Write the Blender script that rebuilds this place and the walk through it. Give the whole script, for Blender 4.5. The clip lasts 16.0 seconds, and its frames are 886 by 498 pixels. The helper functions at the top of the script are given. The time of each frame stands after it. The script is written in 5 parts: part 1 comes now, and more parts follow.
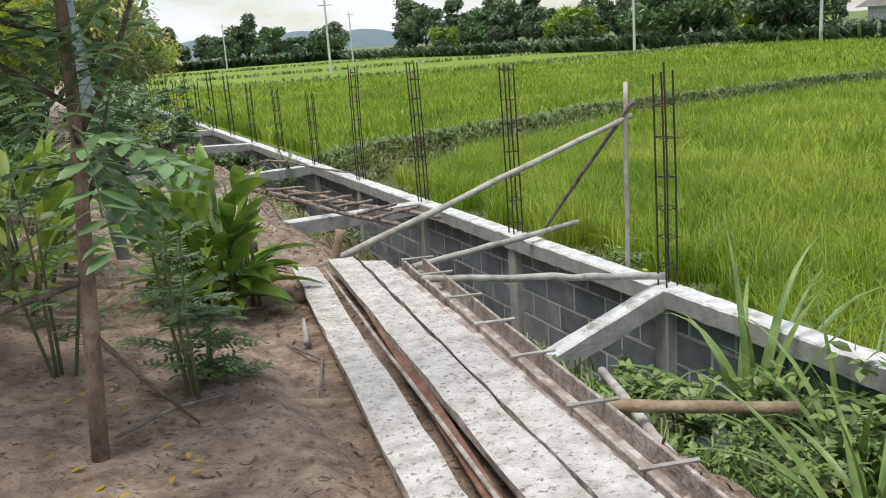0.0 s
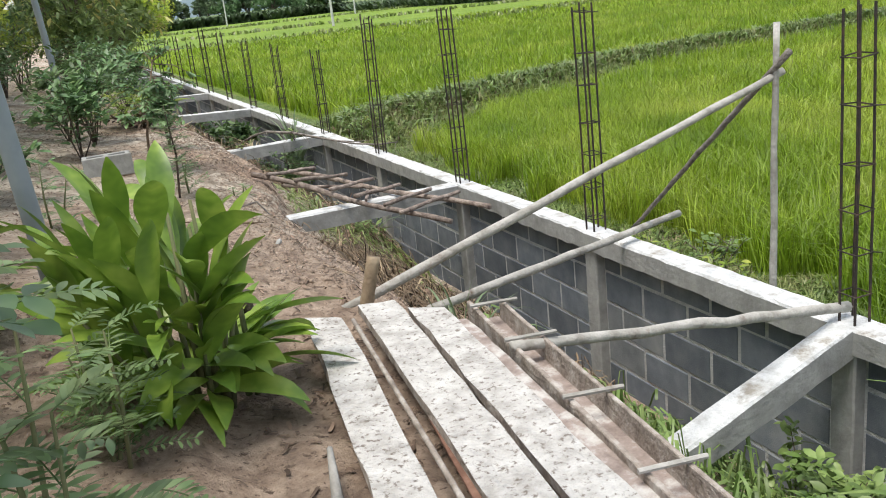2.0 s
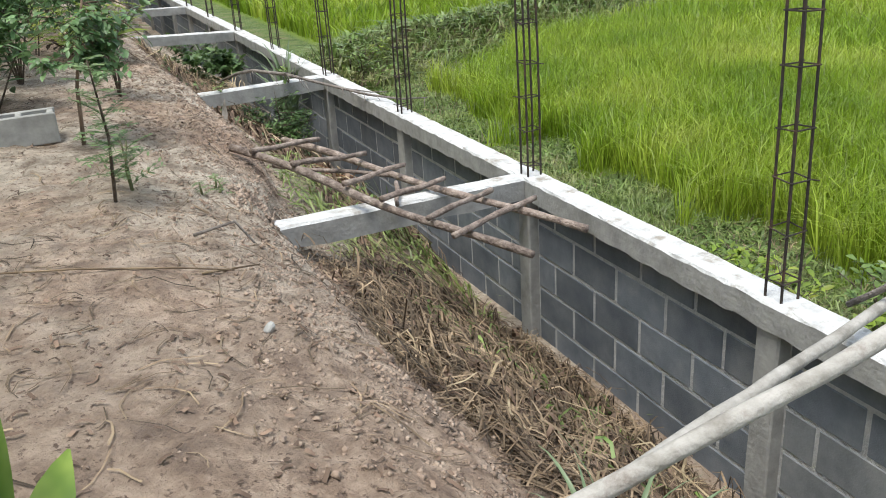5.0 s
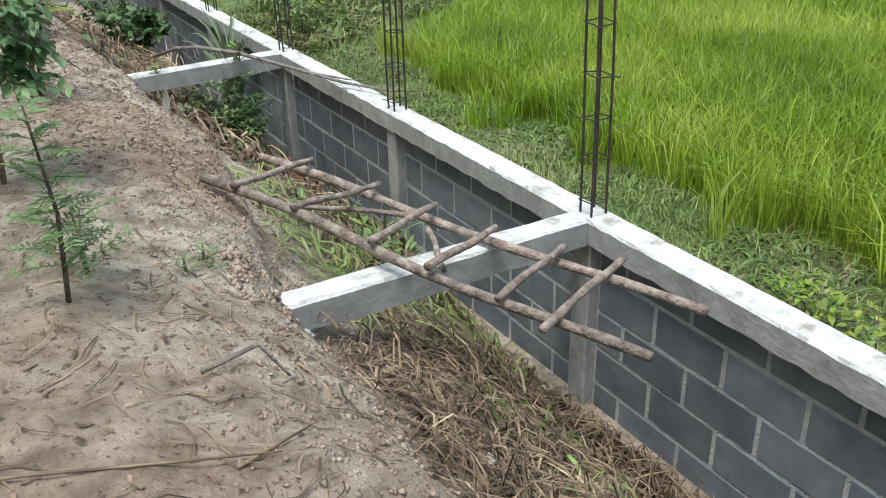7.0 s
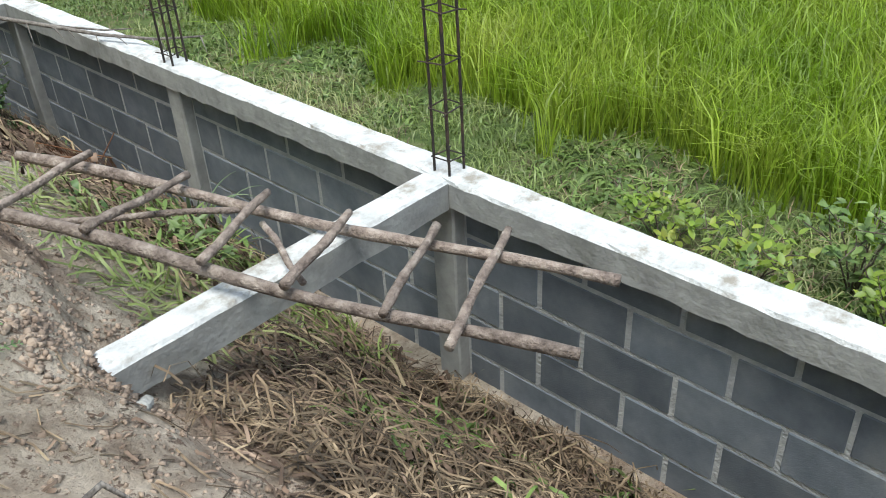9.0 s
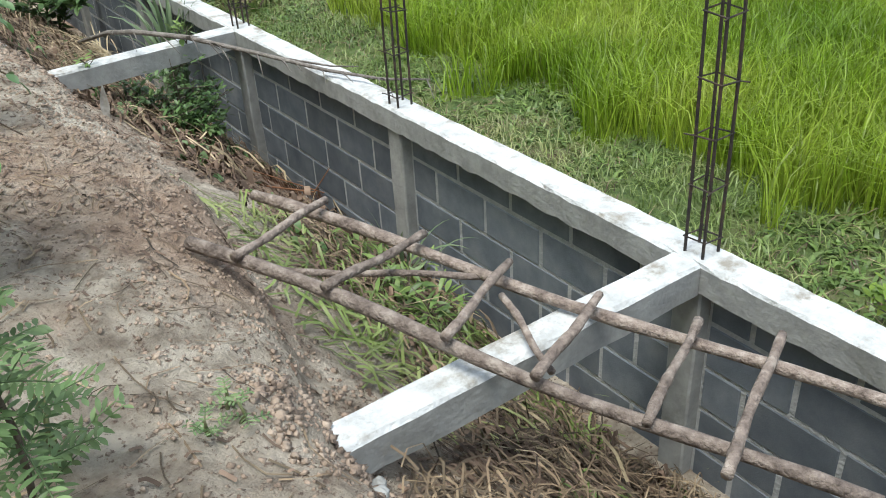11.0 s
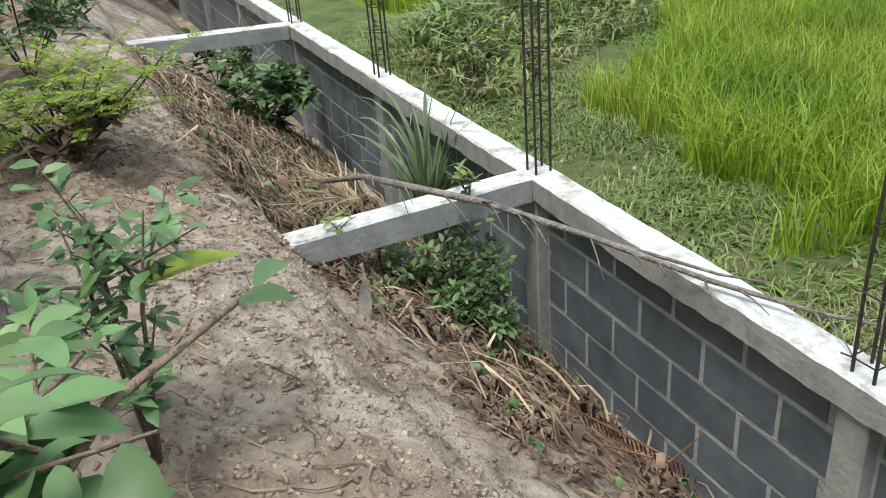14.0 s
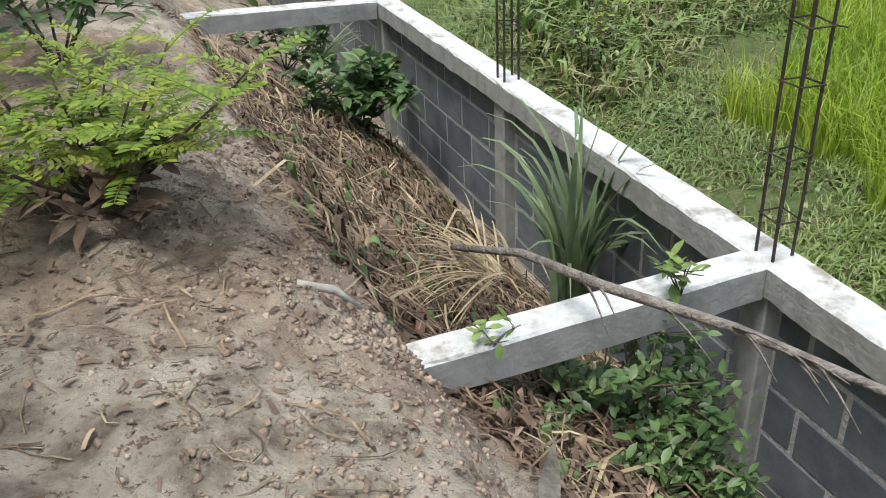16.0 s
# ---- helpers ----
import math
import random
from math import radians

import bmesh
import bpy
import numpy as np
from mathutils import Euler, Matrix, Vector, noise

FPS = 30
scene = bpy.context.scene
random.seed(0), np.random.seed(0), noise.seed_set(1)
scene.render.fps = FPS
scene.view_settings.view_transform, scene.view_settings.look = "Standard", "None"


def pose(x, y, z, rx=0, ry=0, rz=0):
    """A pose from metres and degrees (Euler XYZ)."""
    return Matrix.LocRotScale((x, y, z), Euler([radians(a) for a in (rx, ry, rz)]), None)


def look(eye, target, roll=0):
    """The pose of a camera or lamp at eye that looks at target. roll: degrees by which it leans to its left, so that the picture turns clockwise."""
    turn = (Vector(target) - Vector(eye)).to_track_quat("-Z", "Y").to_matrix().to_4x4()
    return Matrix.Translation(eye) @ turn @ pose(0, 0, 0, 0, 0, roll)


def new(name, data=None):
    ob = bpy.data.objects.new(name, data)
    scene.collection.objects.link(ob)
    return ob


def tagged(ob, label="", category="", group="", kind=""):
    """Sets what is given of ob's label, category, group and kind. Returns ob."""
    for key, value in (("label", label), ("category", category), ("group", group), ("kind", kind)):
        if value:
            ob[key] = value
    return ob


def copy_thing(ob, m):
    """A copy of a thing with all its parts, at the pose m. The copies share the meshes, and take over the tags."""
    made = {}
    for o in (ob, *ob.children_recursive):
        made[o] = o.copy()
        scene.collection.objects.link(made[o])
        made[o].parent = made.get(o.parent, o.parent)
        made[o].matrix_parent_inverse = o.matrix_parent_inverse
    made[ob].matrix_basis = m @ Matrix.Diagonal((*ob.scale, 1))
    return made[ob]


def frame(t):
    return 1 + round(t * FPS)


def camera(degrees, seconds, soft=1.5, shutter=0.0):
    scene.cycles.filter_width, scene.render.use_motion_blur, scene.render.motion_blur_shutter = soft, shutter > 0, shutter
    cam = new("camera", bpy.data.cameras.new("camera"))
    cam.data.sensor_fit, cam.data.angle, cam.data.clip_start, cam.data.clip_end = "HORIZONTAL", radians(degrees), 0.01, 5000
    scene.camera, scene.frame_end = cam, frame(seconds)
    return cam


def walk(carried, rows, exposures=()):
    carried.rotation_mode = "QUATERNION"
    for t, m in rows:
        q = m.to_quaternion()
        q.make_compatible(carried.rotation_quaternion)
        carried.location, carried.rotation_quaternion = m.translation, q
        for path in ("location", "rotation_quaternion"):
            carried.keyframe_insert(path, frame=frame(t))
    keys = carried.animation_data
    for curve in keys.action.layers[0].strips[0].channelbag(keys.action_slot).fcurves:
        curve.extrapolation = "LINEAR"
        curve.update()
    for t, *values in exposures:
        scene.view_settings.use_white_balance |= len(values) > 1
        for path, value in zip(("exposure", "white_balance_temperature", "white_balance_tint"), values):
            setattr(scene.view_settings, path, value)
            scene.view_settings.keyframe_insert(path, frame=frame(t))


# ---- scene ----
cam = camera(53.8, 16.0, soft=1.0)
PATH = [
    (0, (-3.328, -4.284, 1.615), (-2.56, -2.496, 1.152), -4.2),
    (0.5, (-3.13, -3.868, 1.609), (-2.505, -2.07, 0.996), -6.2),
    (1, (-3.063, -3.478, 1.56), (-2.435, -1.696, 0.905), -6.5),
    (1.5, (-2.97, -2.964, 1.553), (-2.259, -1.202, 0.927), -7.3),
    (2, (-2.87, -2.516, 1.569), (-2.142, -0.742, 1.001), -6.3),
    (2.5, (-2.844, -2.003, 1.542), (-2.187, -0.177, 1.06), -6.0),
    (3, (-2.795, -1.624, 1.566), (-2.253, 0.246, 1.106), -5.9),
    (3.5, (-2.778, -1.286, 1.554), (-2.244, 0.559, 0.997), -5.0),
    (4, (-2.73, -0.843, 1.493), (-2.077, 0.926, 0.826), -5.0),
    (4.7, (-2.50, -0.46, 1.53), (-1.80, 1.28, 0.81), -4.2),
    (5.3, (-2.29, -0.08, 1.58), (-1.53, 1.60, 0.80), -3.2),
    (5.8, (-2.30, 0.24, 1.62), (-1.48, 1.88, 0.81), -2.4),
    (6.3, (-2.47, 0.544, 1.651), (-1.604, 2.148, 0.827), -1.7),
    (6.5, (-2.447, 0.772, 1.625), (-1.575, 2.374, 0.805), -1.4),
    (7, (-2.381, 1.137, 1.68), (-1.502, 2.703, 0.797), -1.8),
    (7.5, (-2.245, 1.533, 1.684), (-1.254, 2.965, 0.7), -2.0),
    (8, (-2.165, 1.779, 1.68), (-0.999, 3.0, 0.608), -3.3),
    (8.2, (-2.145, 1.829, 1.677), (-0.908, 2.964, 0.59), -3.7),
    (10.3, (-2.25, 1.998, 1.65), (-1.226, 3.339, 0.577), -3.2),
    (10.5, (-2.249, 2.071, 1.651), (-1.247, 3.445, 0.598), -3.5),
    (11, (-2.232, 2.346, 1.701), (-1.268, 3.767, 0.676), -3.6),
    (11.5, (-2.27, 2.652, 1.683), (-1.329, 4.12, 0.704), -3.8),
    (12, (-2.278, 2.985, 1.663), (-1.353, 4.48, 0.71), -4.5),
    (12.5, (-2.192, 3.38, 1.678), (-1.363, 4.931, 0.726), -6.2),
    (13, (-2.03, 3.721, 1.667), (-1.298, 5.338, 0.745), -6.7),
    (13.5, (-2.058, 4.178, 1.649), (-1.319, 5.811, 0.761), -4.6),
    (14, (-1.967, 4.575, 1.679), (-1.268, 6.209, 0.761), -4.7),
    (14.5, (-1.931, 4.972, 1.629), (-1.266, 6.595, 0.668), -4.6),
    (15, (-1.922, 5.377, 1.610), (-1.278, 7.000, 0.633), -4.1),
    (15.5, (-1.850, 5.733, 1.545), (-1.235, 7.367, 0.568), -3.4),
    (16, (-1.870, 6.058, 1.523), (-1.263, 7.691, 0.541), -2.8),
]
walk(cam, [(t, look(eye, target, roll)) for t, eye, target, roll in PATH], exposures=[(0, 0.42, 6620, 10), (1.5, 0.55, 6620, 10), (2.5, 0.69, 6620, 10), (4.2, 0.69, 6600, 10), (6.5, 0.70, 6250, 6), (11, 0.68, 6250, 5), (13, 0.70, 6430, 6), (16, 0.67, 6450, 8)])

# ---- exposure, sky and sun ----
world = bpy.data.worlds.new("sky")
scene.world = world
world.use_nodes = True
wn, wl = world.node_tree.nodes, world.node_tree.links
wn.clear()
w_out = wn.new("ShaderNodeOutputWorld")
w_bg = wn.new("ShaderNodeBackground")
w_sky = wn.new("ShaderNodeTexSky")
w_sky.sky_type = "NISHITA"
w_sky.sun_disc = False
w_sky.sun_elevation, w_sky.sun_rotation = radians(73), radians(240)
w_sky.air_density, w_sky.dust_density = 1.2, 0.8
w_tc = wn.new("ShaderNodeTexCoord")
w_map = wn.new("ShaderNodeMapping")
w_map.inputs["Scale"].default_value = (2.0, 2.0, 7.0)
w_noise = wn.new("ShaderNodeTexNoise")
w_noise.inputs["Scale"].default_value = 2.2
w_noise.inputs["Detail"].default_value = 7.0
w_noise.inputs["Roughness"].default_value = 0.55
w_ramp = wn.new("ShaderNodeValToRGB")
w_ramp.color_ramp.elements[0].position, w_ramp.color_ramp.elements[0].color = 0.40, (0.12, 0.12, 0.12, 1)
w_ramp.color_ramp.elements[1].position, w_ramp.color_ramp.elements[1].color = 0.58, (1, 1, 1, 1)
w_mix = wn.new("ShaderNodeMix")
w_mix.data_type = "RGBA"
w_mix.inputs["B"].default_value = (6.9, 7.35, 8.0, 1)
wl.new(w_tc.outputs["Generated"], w_map.inputs["Vector"])
wl.new(w_map.outputs["Vector"], w_noise.inputs["Vector"])
wl.new(w_noise.outputs["Fac"], w_ramp.inputs["Fac"])
wl.new(w_ramp.outputs["Color"], w_mix.inputs["Factor"])
wl.new(w_sky.outputs["Color"], w_mix.inputs["A"])
wl.new(w_mix.outputs["Result"], w_bg.inputs["Color"])
w_bg.inputs["Strength"].default_value = 0.104
wl.new(w_bg.outputs["Background"], w_out.inputs["Surface"])

sun = new("sun", bpy.data.lights.new("sun", "SUN"))
sun.data.energy, sun.data.angle, sun.data.color = 2.6, radians(26), (1.0, 0.96, 0.90)
sun.matrix_world = pose(0, 0, 20, 17, 0, -60)


# ---- materials ----
def material(name, colours, scale=8.0, detail=6.0, rough=0.85, bump=0.3, bump_scale=None, stain=None, stain_scale=1.2, stain_at=(0.55, 0.68), vary=0.0, metal=0.0, stretch=(1, 1, 1), distance=0.02, island=False, subsurface=0.0):
    """A node material: a ramp of colours over noise, optional large stains, per-piece variation and bump."""
    m = bpy.data.materials.new(name)
    m.use_nodes = True
    n, l = m.node_tree.nodes, m.node_tree.links
    b = n["Principled BSDF"]
    b.inputs["Roughness"].default_value, b.inputs["Metallic"].default_value = rough, metal
    tc, mp = n.new("ShaderNodeTexCoord"), n.new("ShaderNodeMapping")
    geo = n.new("ShaderNodeNewGeometry")
    mp.inputs["Scale"].default_value = stretch
    l.new(geo.outputs["Position"] if stretch == (1, 1, 1) else tc.outputs["Object"], mp.inputs["Vector"])
    tex = n.new("ShaderNodeTexNoise")
    tex.inputs["Scale"].default_value, tex.inputs["Detail"].default_value, tex.inputs["Roughness"].default_value = scale, detail, 0.62
    l.new(mp.outputs["Vector"], tex.inputs["Vector"])
    ramp = n.new("ShaderNodeValToRGB")
    while len(ramp.color_ramp.elements) < len(colours):
        ramp.color_ramp.elements.new(0.5)
    for i, c in enumerate(colours):
        ramp.color_ramp.elements[i].position = 0.30 + 0.40 * i / max(1, len(colours) - 1)
        ramp.color_ramp.elements[i].color = (*c, 1)
    l.new(tex.outputs["Fac"], ramp.inputs["Fac"])
    out = ramp.outputs["Color"]
    if stain:
        t2, r2, mx = n.new("ShaderNodeTexNoise"), n.new("ShaderNodeValToRGB"), n.new("ShaderNodeMix")
        t2.inputs["Scale"].default_value, t2.inputs["Detail"].default_value, t2.inputs["Roughness"].default_value = stain_scale, 8.0, 0.65
        l.new(mp.outputs["Vector"], t2.inputs["Vector"])
        r2.color_ramp.elements[0].position, r2.color_ramp.elements[1].position = stain_at
        l.new(t2.outputs["Fac"], r2.inputs["Fac"])
        mx.data_type = "RGBA"
        mx.inputs["B"].default_value = (*stain, 1)
        l.new(r2.outputs["Color"], mx.inputs["Factor"])
        l.new(out, mx.inputs["A"])
        out = mx.outputs["Result"]
    if vary:
        hs, mr = n.new("ShaderNodeHueSaturation"), n.new("ShaderNodeMapRange")
        if island:
            l.new(geo.outputs["Random Per Island"], mr.inputs["Value"])
        else:
            info = n.new("ShaderNodeObjectInfo")
            l.new(info.outputs["Random"], mr.inputs["Value"])
        mr.inputs["To Min"].default_value, mr.inputs["To Max"].default_value = 1 - vary, 1 + vary
        l.new(mr.outputs["Result"], hs.inputs["Value"])
        l.new(out, hs.inputs["Color"])
        out = hs.outputs["Color"]
    l.new(out, b.inputs["Base Color"])
    if bump:
        t3, bp = n.new("ShaderNodeTexNoise"), n.new("ShaderNodeBump")
        t3.inputs["Scale"].default_value, t3.inputs["Detail"].default_value = bump_scale or scale * 4, 5.0
        l.new(mp.outputs["Vector"], t3.inputs["Vector"])
        bp.inputs["Strength"].default_value, bp.inputs["Distance"].default_value = bump, distance
        l.new(t3.outputs["Fac"], bp.inputs["Height"])
        l.new(bp.outputs["Normal"], b.inputs["Normal"])
    if subsurface:
        tr, ad = n.new("ShaderNodeBsdfTranslucent"), n.new("ShaderNodeMixShader")
        l.new(out, tr.inputs["Color"])
        ad.inputs["Fac"].default_value = subsurface
        l.new(b.outputs["BSDF"], ad.inputs[1])
        l.new(tr.outputs["BSDF"], ad.inputs[2])
        l.new(ad.outputs["Shader"], n["Material Output"].inputs["Surface"])
    return m


def leaf_material(name, colours, rough=0.45, vary=0.3, scale=6.0, see_through=0.25):
    return material(name, colours, scale=scale, detail=3, rough=rough, bump=0, vary=vary, island=True, subsurface=see_through)


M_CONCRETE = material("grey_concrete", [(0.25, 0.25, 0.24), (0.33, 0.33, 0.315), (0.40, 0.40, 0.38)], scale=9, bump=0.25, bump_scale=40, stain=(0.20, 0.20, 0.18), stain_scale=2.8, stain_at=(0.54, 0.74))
# beam and strut tops: a paler ramp than M_CONCRETE on the sides, brown stains
M_CONCRETE_TOP = material("pale_concrete", [(0.40, 0.40, 0.39), (0.56, 0.57, 0.57), (0.68, 0.68, 0.67)], scale=9, bump=0.6, bump_scale=45, stain=(0.29, 0.265, 0.225), stain_scale=5.5, stain_at=(0.54, 0.66))
M_BLOCK = material("dark_grey_block", [(0.098, 0.116, 0.138), (0.145, 0.164, 0.187), (0.205, 0.222, 0.24)], scale=5, bump=0.4, bump_scale=140, distance=0.006, stain=(0.25, 0.26, 0.265), stain_scale=1.6, stain_at=(0.56, 0.75), vary=0.22)
M_BLOCK_SMEARED = material("cement_smeared_block", [(0.15, 0.165, 0.18), (0.23, 0.245, 0.255), (0.31, 0.32, 0.325)], scale=4, bump=0.4, bump_scale=90, distance=0.006, vary=0.12)
M_MORTAR = material("mortar", [(0.33, 0.34, 0.345), (0.43, 0.435, 0.435), (0.52, 0.52, 0.51)], scale=14, bump=0.6, bump_scale=70)
M_STEEL = material("rusty_rebar", [(0.018, 0.014, 0.013), (0.035, 0.026, 0.022), (0.085, 0.045, 0.028)], scale=18, rough=0.7, bump=0.3, bump_scale=150)
M_PLANK = material("cement_crusted_board", [(0.31, 0.29, 0.265), (0.50, 0.48, 0.455), (0.63, 0.615, 0.585)], scale=11, bump=0.9, bump_scale=55, stain=(0.19, 0.16, 0.135), stain_scale=48, stain_at=(0.55, 0.64))
M_PLANK_EDGE = material("weathered_board_edge", [(0.18, 0.145, 0.12), (0.33, 0.28, 0.24), (0.50, 0.46, 0.42)], scale=16, bump=0.7, bump_scale=60)
M_FORM = material("stained_formwork", [(0.17, 0.13, 0.11), (0.32, 0.26, 0.23), (0.50, 0.46, 0.43)], scale=9, bump=0.6, bump_scale=60, stain=(0.55, 0.53, 0.5), stain_scale=9, stain_at=(0.52, 0.66))
M_RUST = material("rust_red_steel", [(0.09, 0.04, 0.026), (0.17, 0.083, 0.055), (0.28, 0.16, 0.115)], scale=10, rough=0.75, bump=0.4)
M_BAMBOO = material("weathered_bamboo", [(0.20, 0.185, 0.16), (0.34, 0.325, 0.295), (0.46, 0.44, 0.41)], scale=10, bump=0.4, bump_scale=50, vary=0.15, stain=(0.12, 0.09, 0.065), stain_scale=5, stain_at=(0.58, 0.7))
M_BRANCH = material("debarked_branch", [(0.08, 0.058, 0.048), (0.235, 0.185, 0.155), (0.42, 0.355, 0.305)], scale=16, bump=0.8, bump_scale=70, vary=0.2)
M_BAMBOO_BROWN = material("brown_bamboo", [(0.15, 0.105, 0.065), (0.27, 0.20, 0.13), (0.36, 0.29, 0.20)], scale=10, bump=0.4, bump_scale=50)
M_DEAD = material("dead_branch_bark", [(0.10, 0.085, 0.075), (0.20, 0.175, 0.155), (0.31, 0.28, 0.25)], scale=20, bump=0.8, bump_scale=80)
M_BARK = material("brown_bark", [(0.06, 0.045, 0.034), (0.115, 0.088, 0.067), (0.19, 0.155, 0.125)], scale=20, bump=0.9, bump_scale=70)
M_TRUNK = material("reddish_bark", [(0.11, 0.075, 0.055), (0.20, 0.14, 0.10), (0.31, 0.235, 0.18)], scale=24, bump=0.9, bump_scale=60, stretch=(1, 1, 0.5))
M_STEM = material("green_stem", [(0.10, 0.13, 0.05), (0.17, 0.16, 0.08)], scale=10, bump=0.1)
M_PIPE = material("grey_blue_pipe", [(0.20, 0.235, 0.265), (0.26, 0.295, 0.325)], scale=6, rough=0.5, bump=0.08, stain=(0.30, 0.28, 0.25), stain_scale=6, stain_at=(0.6, 0.75))
M_STRAW = leaf_material("dry_straw", [(0.075, 0.052, 0.034), (0.165, 0.118, 0.074), (0.34, 0.262, 0.168)], rough=0.8, vary=0.75, see_through=0.1)
M_STALK = leaf_material("pale_dry_stalk", [(0.15, 0.11, 0.065), (0.30, 0.235, 0.14), (0.50, 0.41, 0.26)], rough=0.75, vary=0.4, see_through=0.1)
M_LITTER = leaf_material("dead_leaf", [(0.075, 0.048, 0.033), (0.15, 0.10, 0.07), (0.28, 0.20, 0.145)], rough=0.85, vary=0.5, see_through=0.05)
M_YELLOW = leaf_material("fallen_yellow_leaf", [(0.33, 0.22, 0.03), (0.48, 0.34, 0.06)], vary=0.3)
M_GINGER = leaf_material("broad_green_leaf", [(0.065, 0.135, 0.02), (0.155, 0.255, 0.036), (0.31, 0.41, 0.075)], rough=0.38, vary=0.5, see_through=0.25)
M_FINE = leaf_material("feathery_green_leaf", [(0.10, 0.17, 0.065), (0.17, 0.255, 0.105), (0.28, 0.36, 0.17)], vary=0.35, see_through=0.35)
M_SHRUB = leaf_material("mid_green_leaf", [(0.07, 0.14, 0.055), (0.12, 0.22, 0.085), (0.20, 0.30, 0.13)], vary=0.35)
M_DARKLEAF = leaf_material("dark_green_leaf", [(0.05, 0.10, 0.033), (0.085, 0.155, 0.048), (0.15, 0.22, 0.075)], vary=0.4)
M_LIME = leaf_material("yellow_green_leaf", [(0.13, 0.22, 0.03), (0.22, 0.31, 0.04), (0.36, 0.38, 0.06)], vary=0.3, see_through=0.35)
M_CROWN = leaf_material("sunlit_tree_leaf", [(0.26, 0.36, 0.05), (0.42, 0.52, 0.08), (0.60, 0.62, 0.12)], vary=0.35, see_through=0.55, scale=1.2)
M_PALE = leaf_material("pale_grass_blade", [(0.12, 0.18, 0.09), (0.21, 0.28, 0.15)], vary=0.3)
M_WEED = leaf_material("weed_leaf", [(0.085, 0.15, 0.035), (0.15, 0.23, 0.06), (0.25, 0.33, 0.10)], vary=0.35)
M_VERGE = leaf_material("verge_grass", [(0.12, 0.18, 0.045), (0.20, 0.26, 0.075), (0.33, 0.34, 0.15)], vary=0.4, scale=0.9)
M_RICE = leaf_material("rice_blade", [(0.16, 0.27, 0.018), (0.26, 0.37, 0.03), (0.40, 0.47, 0.07)], vary=0.42, scale=0.5, see_through=0.45)
M_TREE = leaf_material("far_tree_leaf", [(0.075, 0.125, 0.06), (0.115, 0.175, 0.085), (0.17, 0.235, 0.115)], vary=0.45, scale=0.4)


# ---- mesh helpers ----
def mesh_object(name, verts, faces, mat, parent=None, label="", smooth=False):
    me = bpy.data.meshes.new(name)
    me.from_pydata([tuple(v) for v in verts], [], faces)
    me.materials.append(mat)
    if smooth:
        me.polygons.foreach_set("use_smooth", [True] * len(me.polygons))
    ob = new(name, me)
    if parent:
        ob.parent = parent
    return tagged(ob, label)


def part(name, bm, mat, parent=None, label="", smooth=False):
    me = bpy.data.meshes.new(name)
    bm.to_mesh(me)
    bm.free()
    for m in mat if isinstance(mat, (list, tuple)) else [mat]:
        me.materials.append(m)
    if smooth:
        me.polygons.foreach_set("use_smooth", [True] * len(me.polygons))
    ob = new(name, me)
    if parent:
        ob.parent = parent
    return tagged(ob, label)


def thing(name, at, label, category, group="", kind=""):
    ob = new(name)
    ob.location = at
    ob.empty_display_size = 0.1
    return tagged(ob, label, category, group, kind)


class Soup:
    """Vertices and faces gathered from many strips and tubes."""

    def __init__(self):
        self.v, self.f = [], []

    def add(self, verts, faces):
        k = len(self.v)
        self.v.extend(verts)
        self.f.extend([tuple(i + k for i in f) for f in faces])

    def tube(self, points, radii, sides=7, caps=True):
        pts = [Vector(p) for p in points]
        rad = list(radii) if isinstance(radii, (list, tuple)) else [radii] * len(pts)
        verts, faces = [], []
        side = None
        for i, p in enumerate(pts):
            d = (pts[min(i + 1, len(pts) - 1)] - pts[max(i - 1, 0)]).normalized()
            if side is None:
                side = d.orthogonal().normalized()
            side = (side - d * side.dot(d)).normalized()
            other = d.cross(side)
            for s in range(sides):
                a = 2 * math.pi * s / sides
                verts.append(p + (side * math.cos(a) + other * math.sin(a)) * rad[i])
        for i in range(len(pts) - 1):
            for s in range(sides):
                t = (s + 1) % sides
                faces.append((i * sides + s, i * sides + t, (i + 1) * sides + t, (i + 1) * sides + s))
        if caps:
            faces.append(tuple(range(sides - 1, -1, -1)))
            faces.append(tuple(range((len(pts) - 1) * sides, len(pts) * sides)))
        self.add(verts, faces)

    def leaf(self, base, way, length, width, droop=0.4, nseg=4, fold=0.25, twist=0.0, tip=1.0, widest=0.4):
        """A folded leaf blade that starts at base along way and bends down by droop."""
        p, d = Vector(base), Vector(way).normalized()
        step = length / nseg
        across = d.cross(Vector((0, 0, 1)))
        across = across.normalized() if across.length > 1e-4 else Vector((1, 0, 0))
        across = Matrix.Rotation(twist, 3, d) @ across
        verts, faces = [], []
        for i in range(nseg + 1):
            u = i / nseg
            w = (u / widest) ** 0.6 if u < widest else max(0.0, 1 - ((u - widest) / (1 - widest)) ** (1.6 * tip))
            w = max(w, 0.06) * width * 0.5
            up = across.cross(d).normalized()
            verts += [p - across * w + up * fold * w, p.copy(), p + across * w + up * fold * w]
            p = p + d * step
            d = (d + Vector((0, 0, -droop / nseg * (0.5 + u)))).normalized()
            across = (across - d * across.dot(d)).normalized()
        for i in range(nseg):
            a = 3 * i
            faces += [(a, a + 1, a + 4, a + 3), (a + 1, a + 2, a + 5, a + 4)]
        self.add(verts, faces)

    def make(self, name, mat, parent=None, label="", smooth=False):
        return mesh_object(name, self.v, self.f, mat, parent, label, smooth)


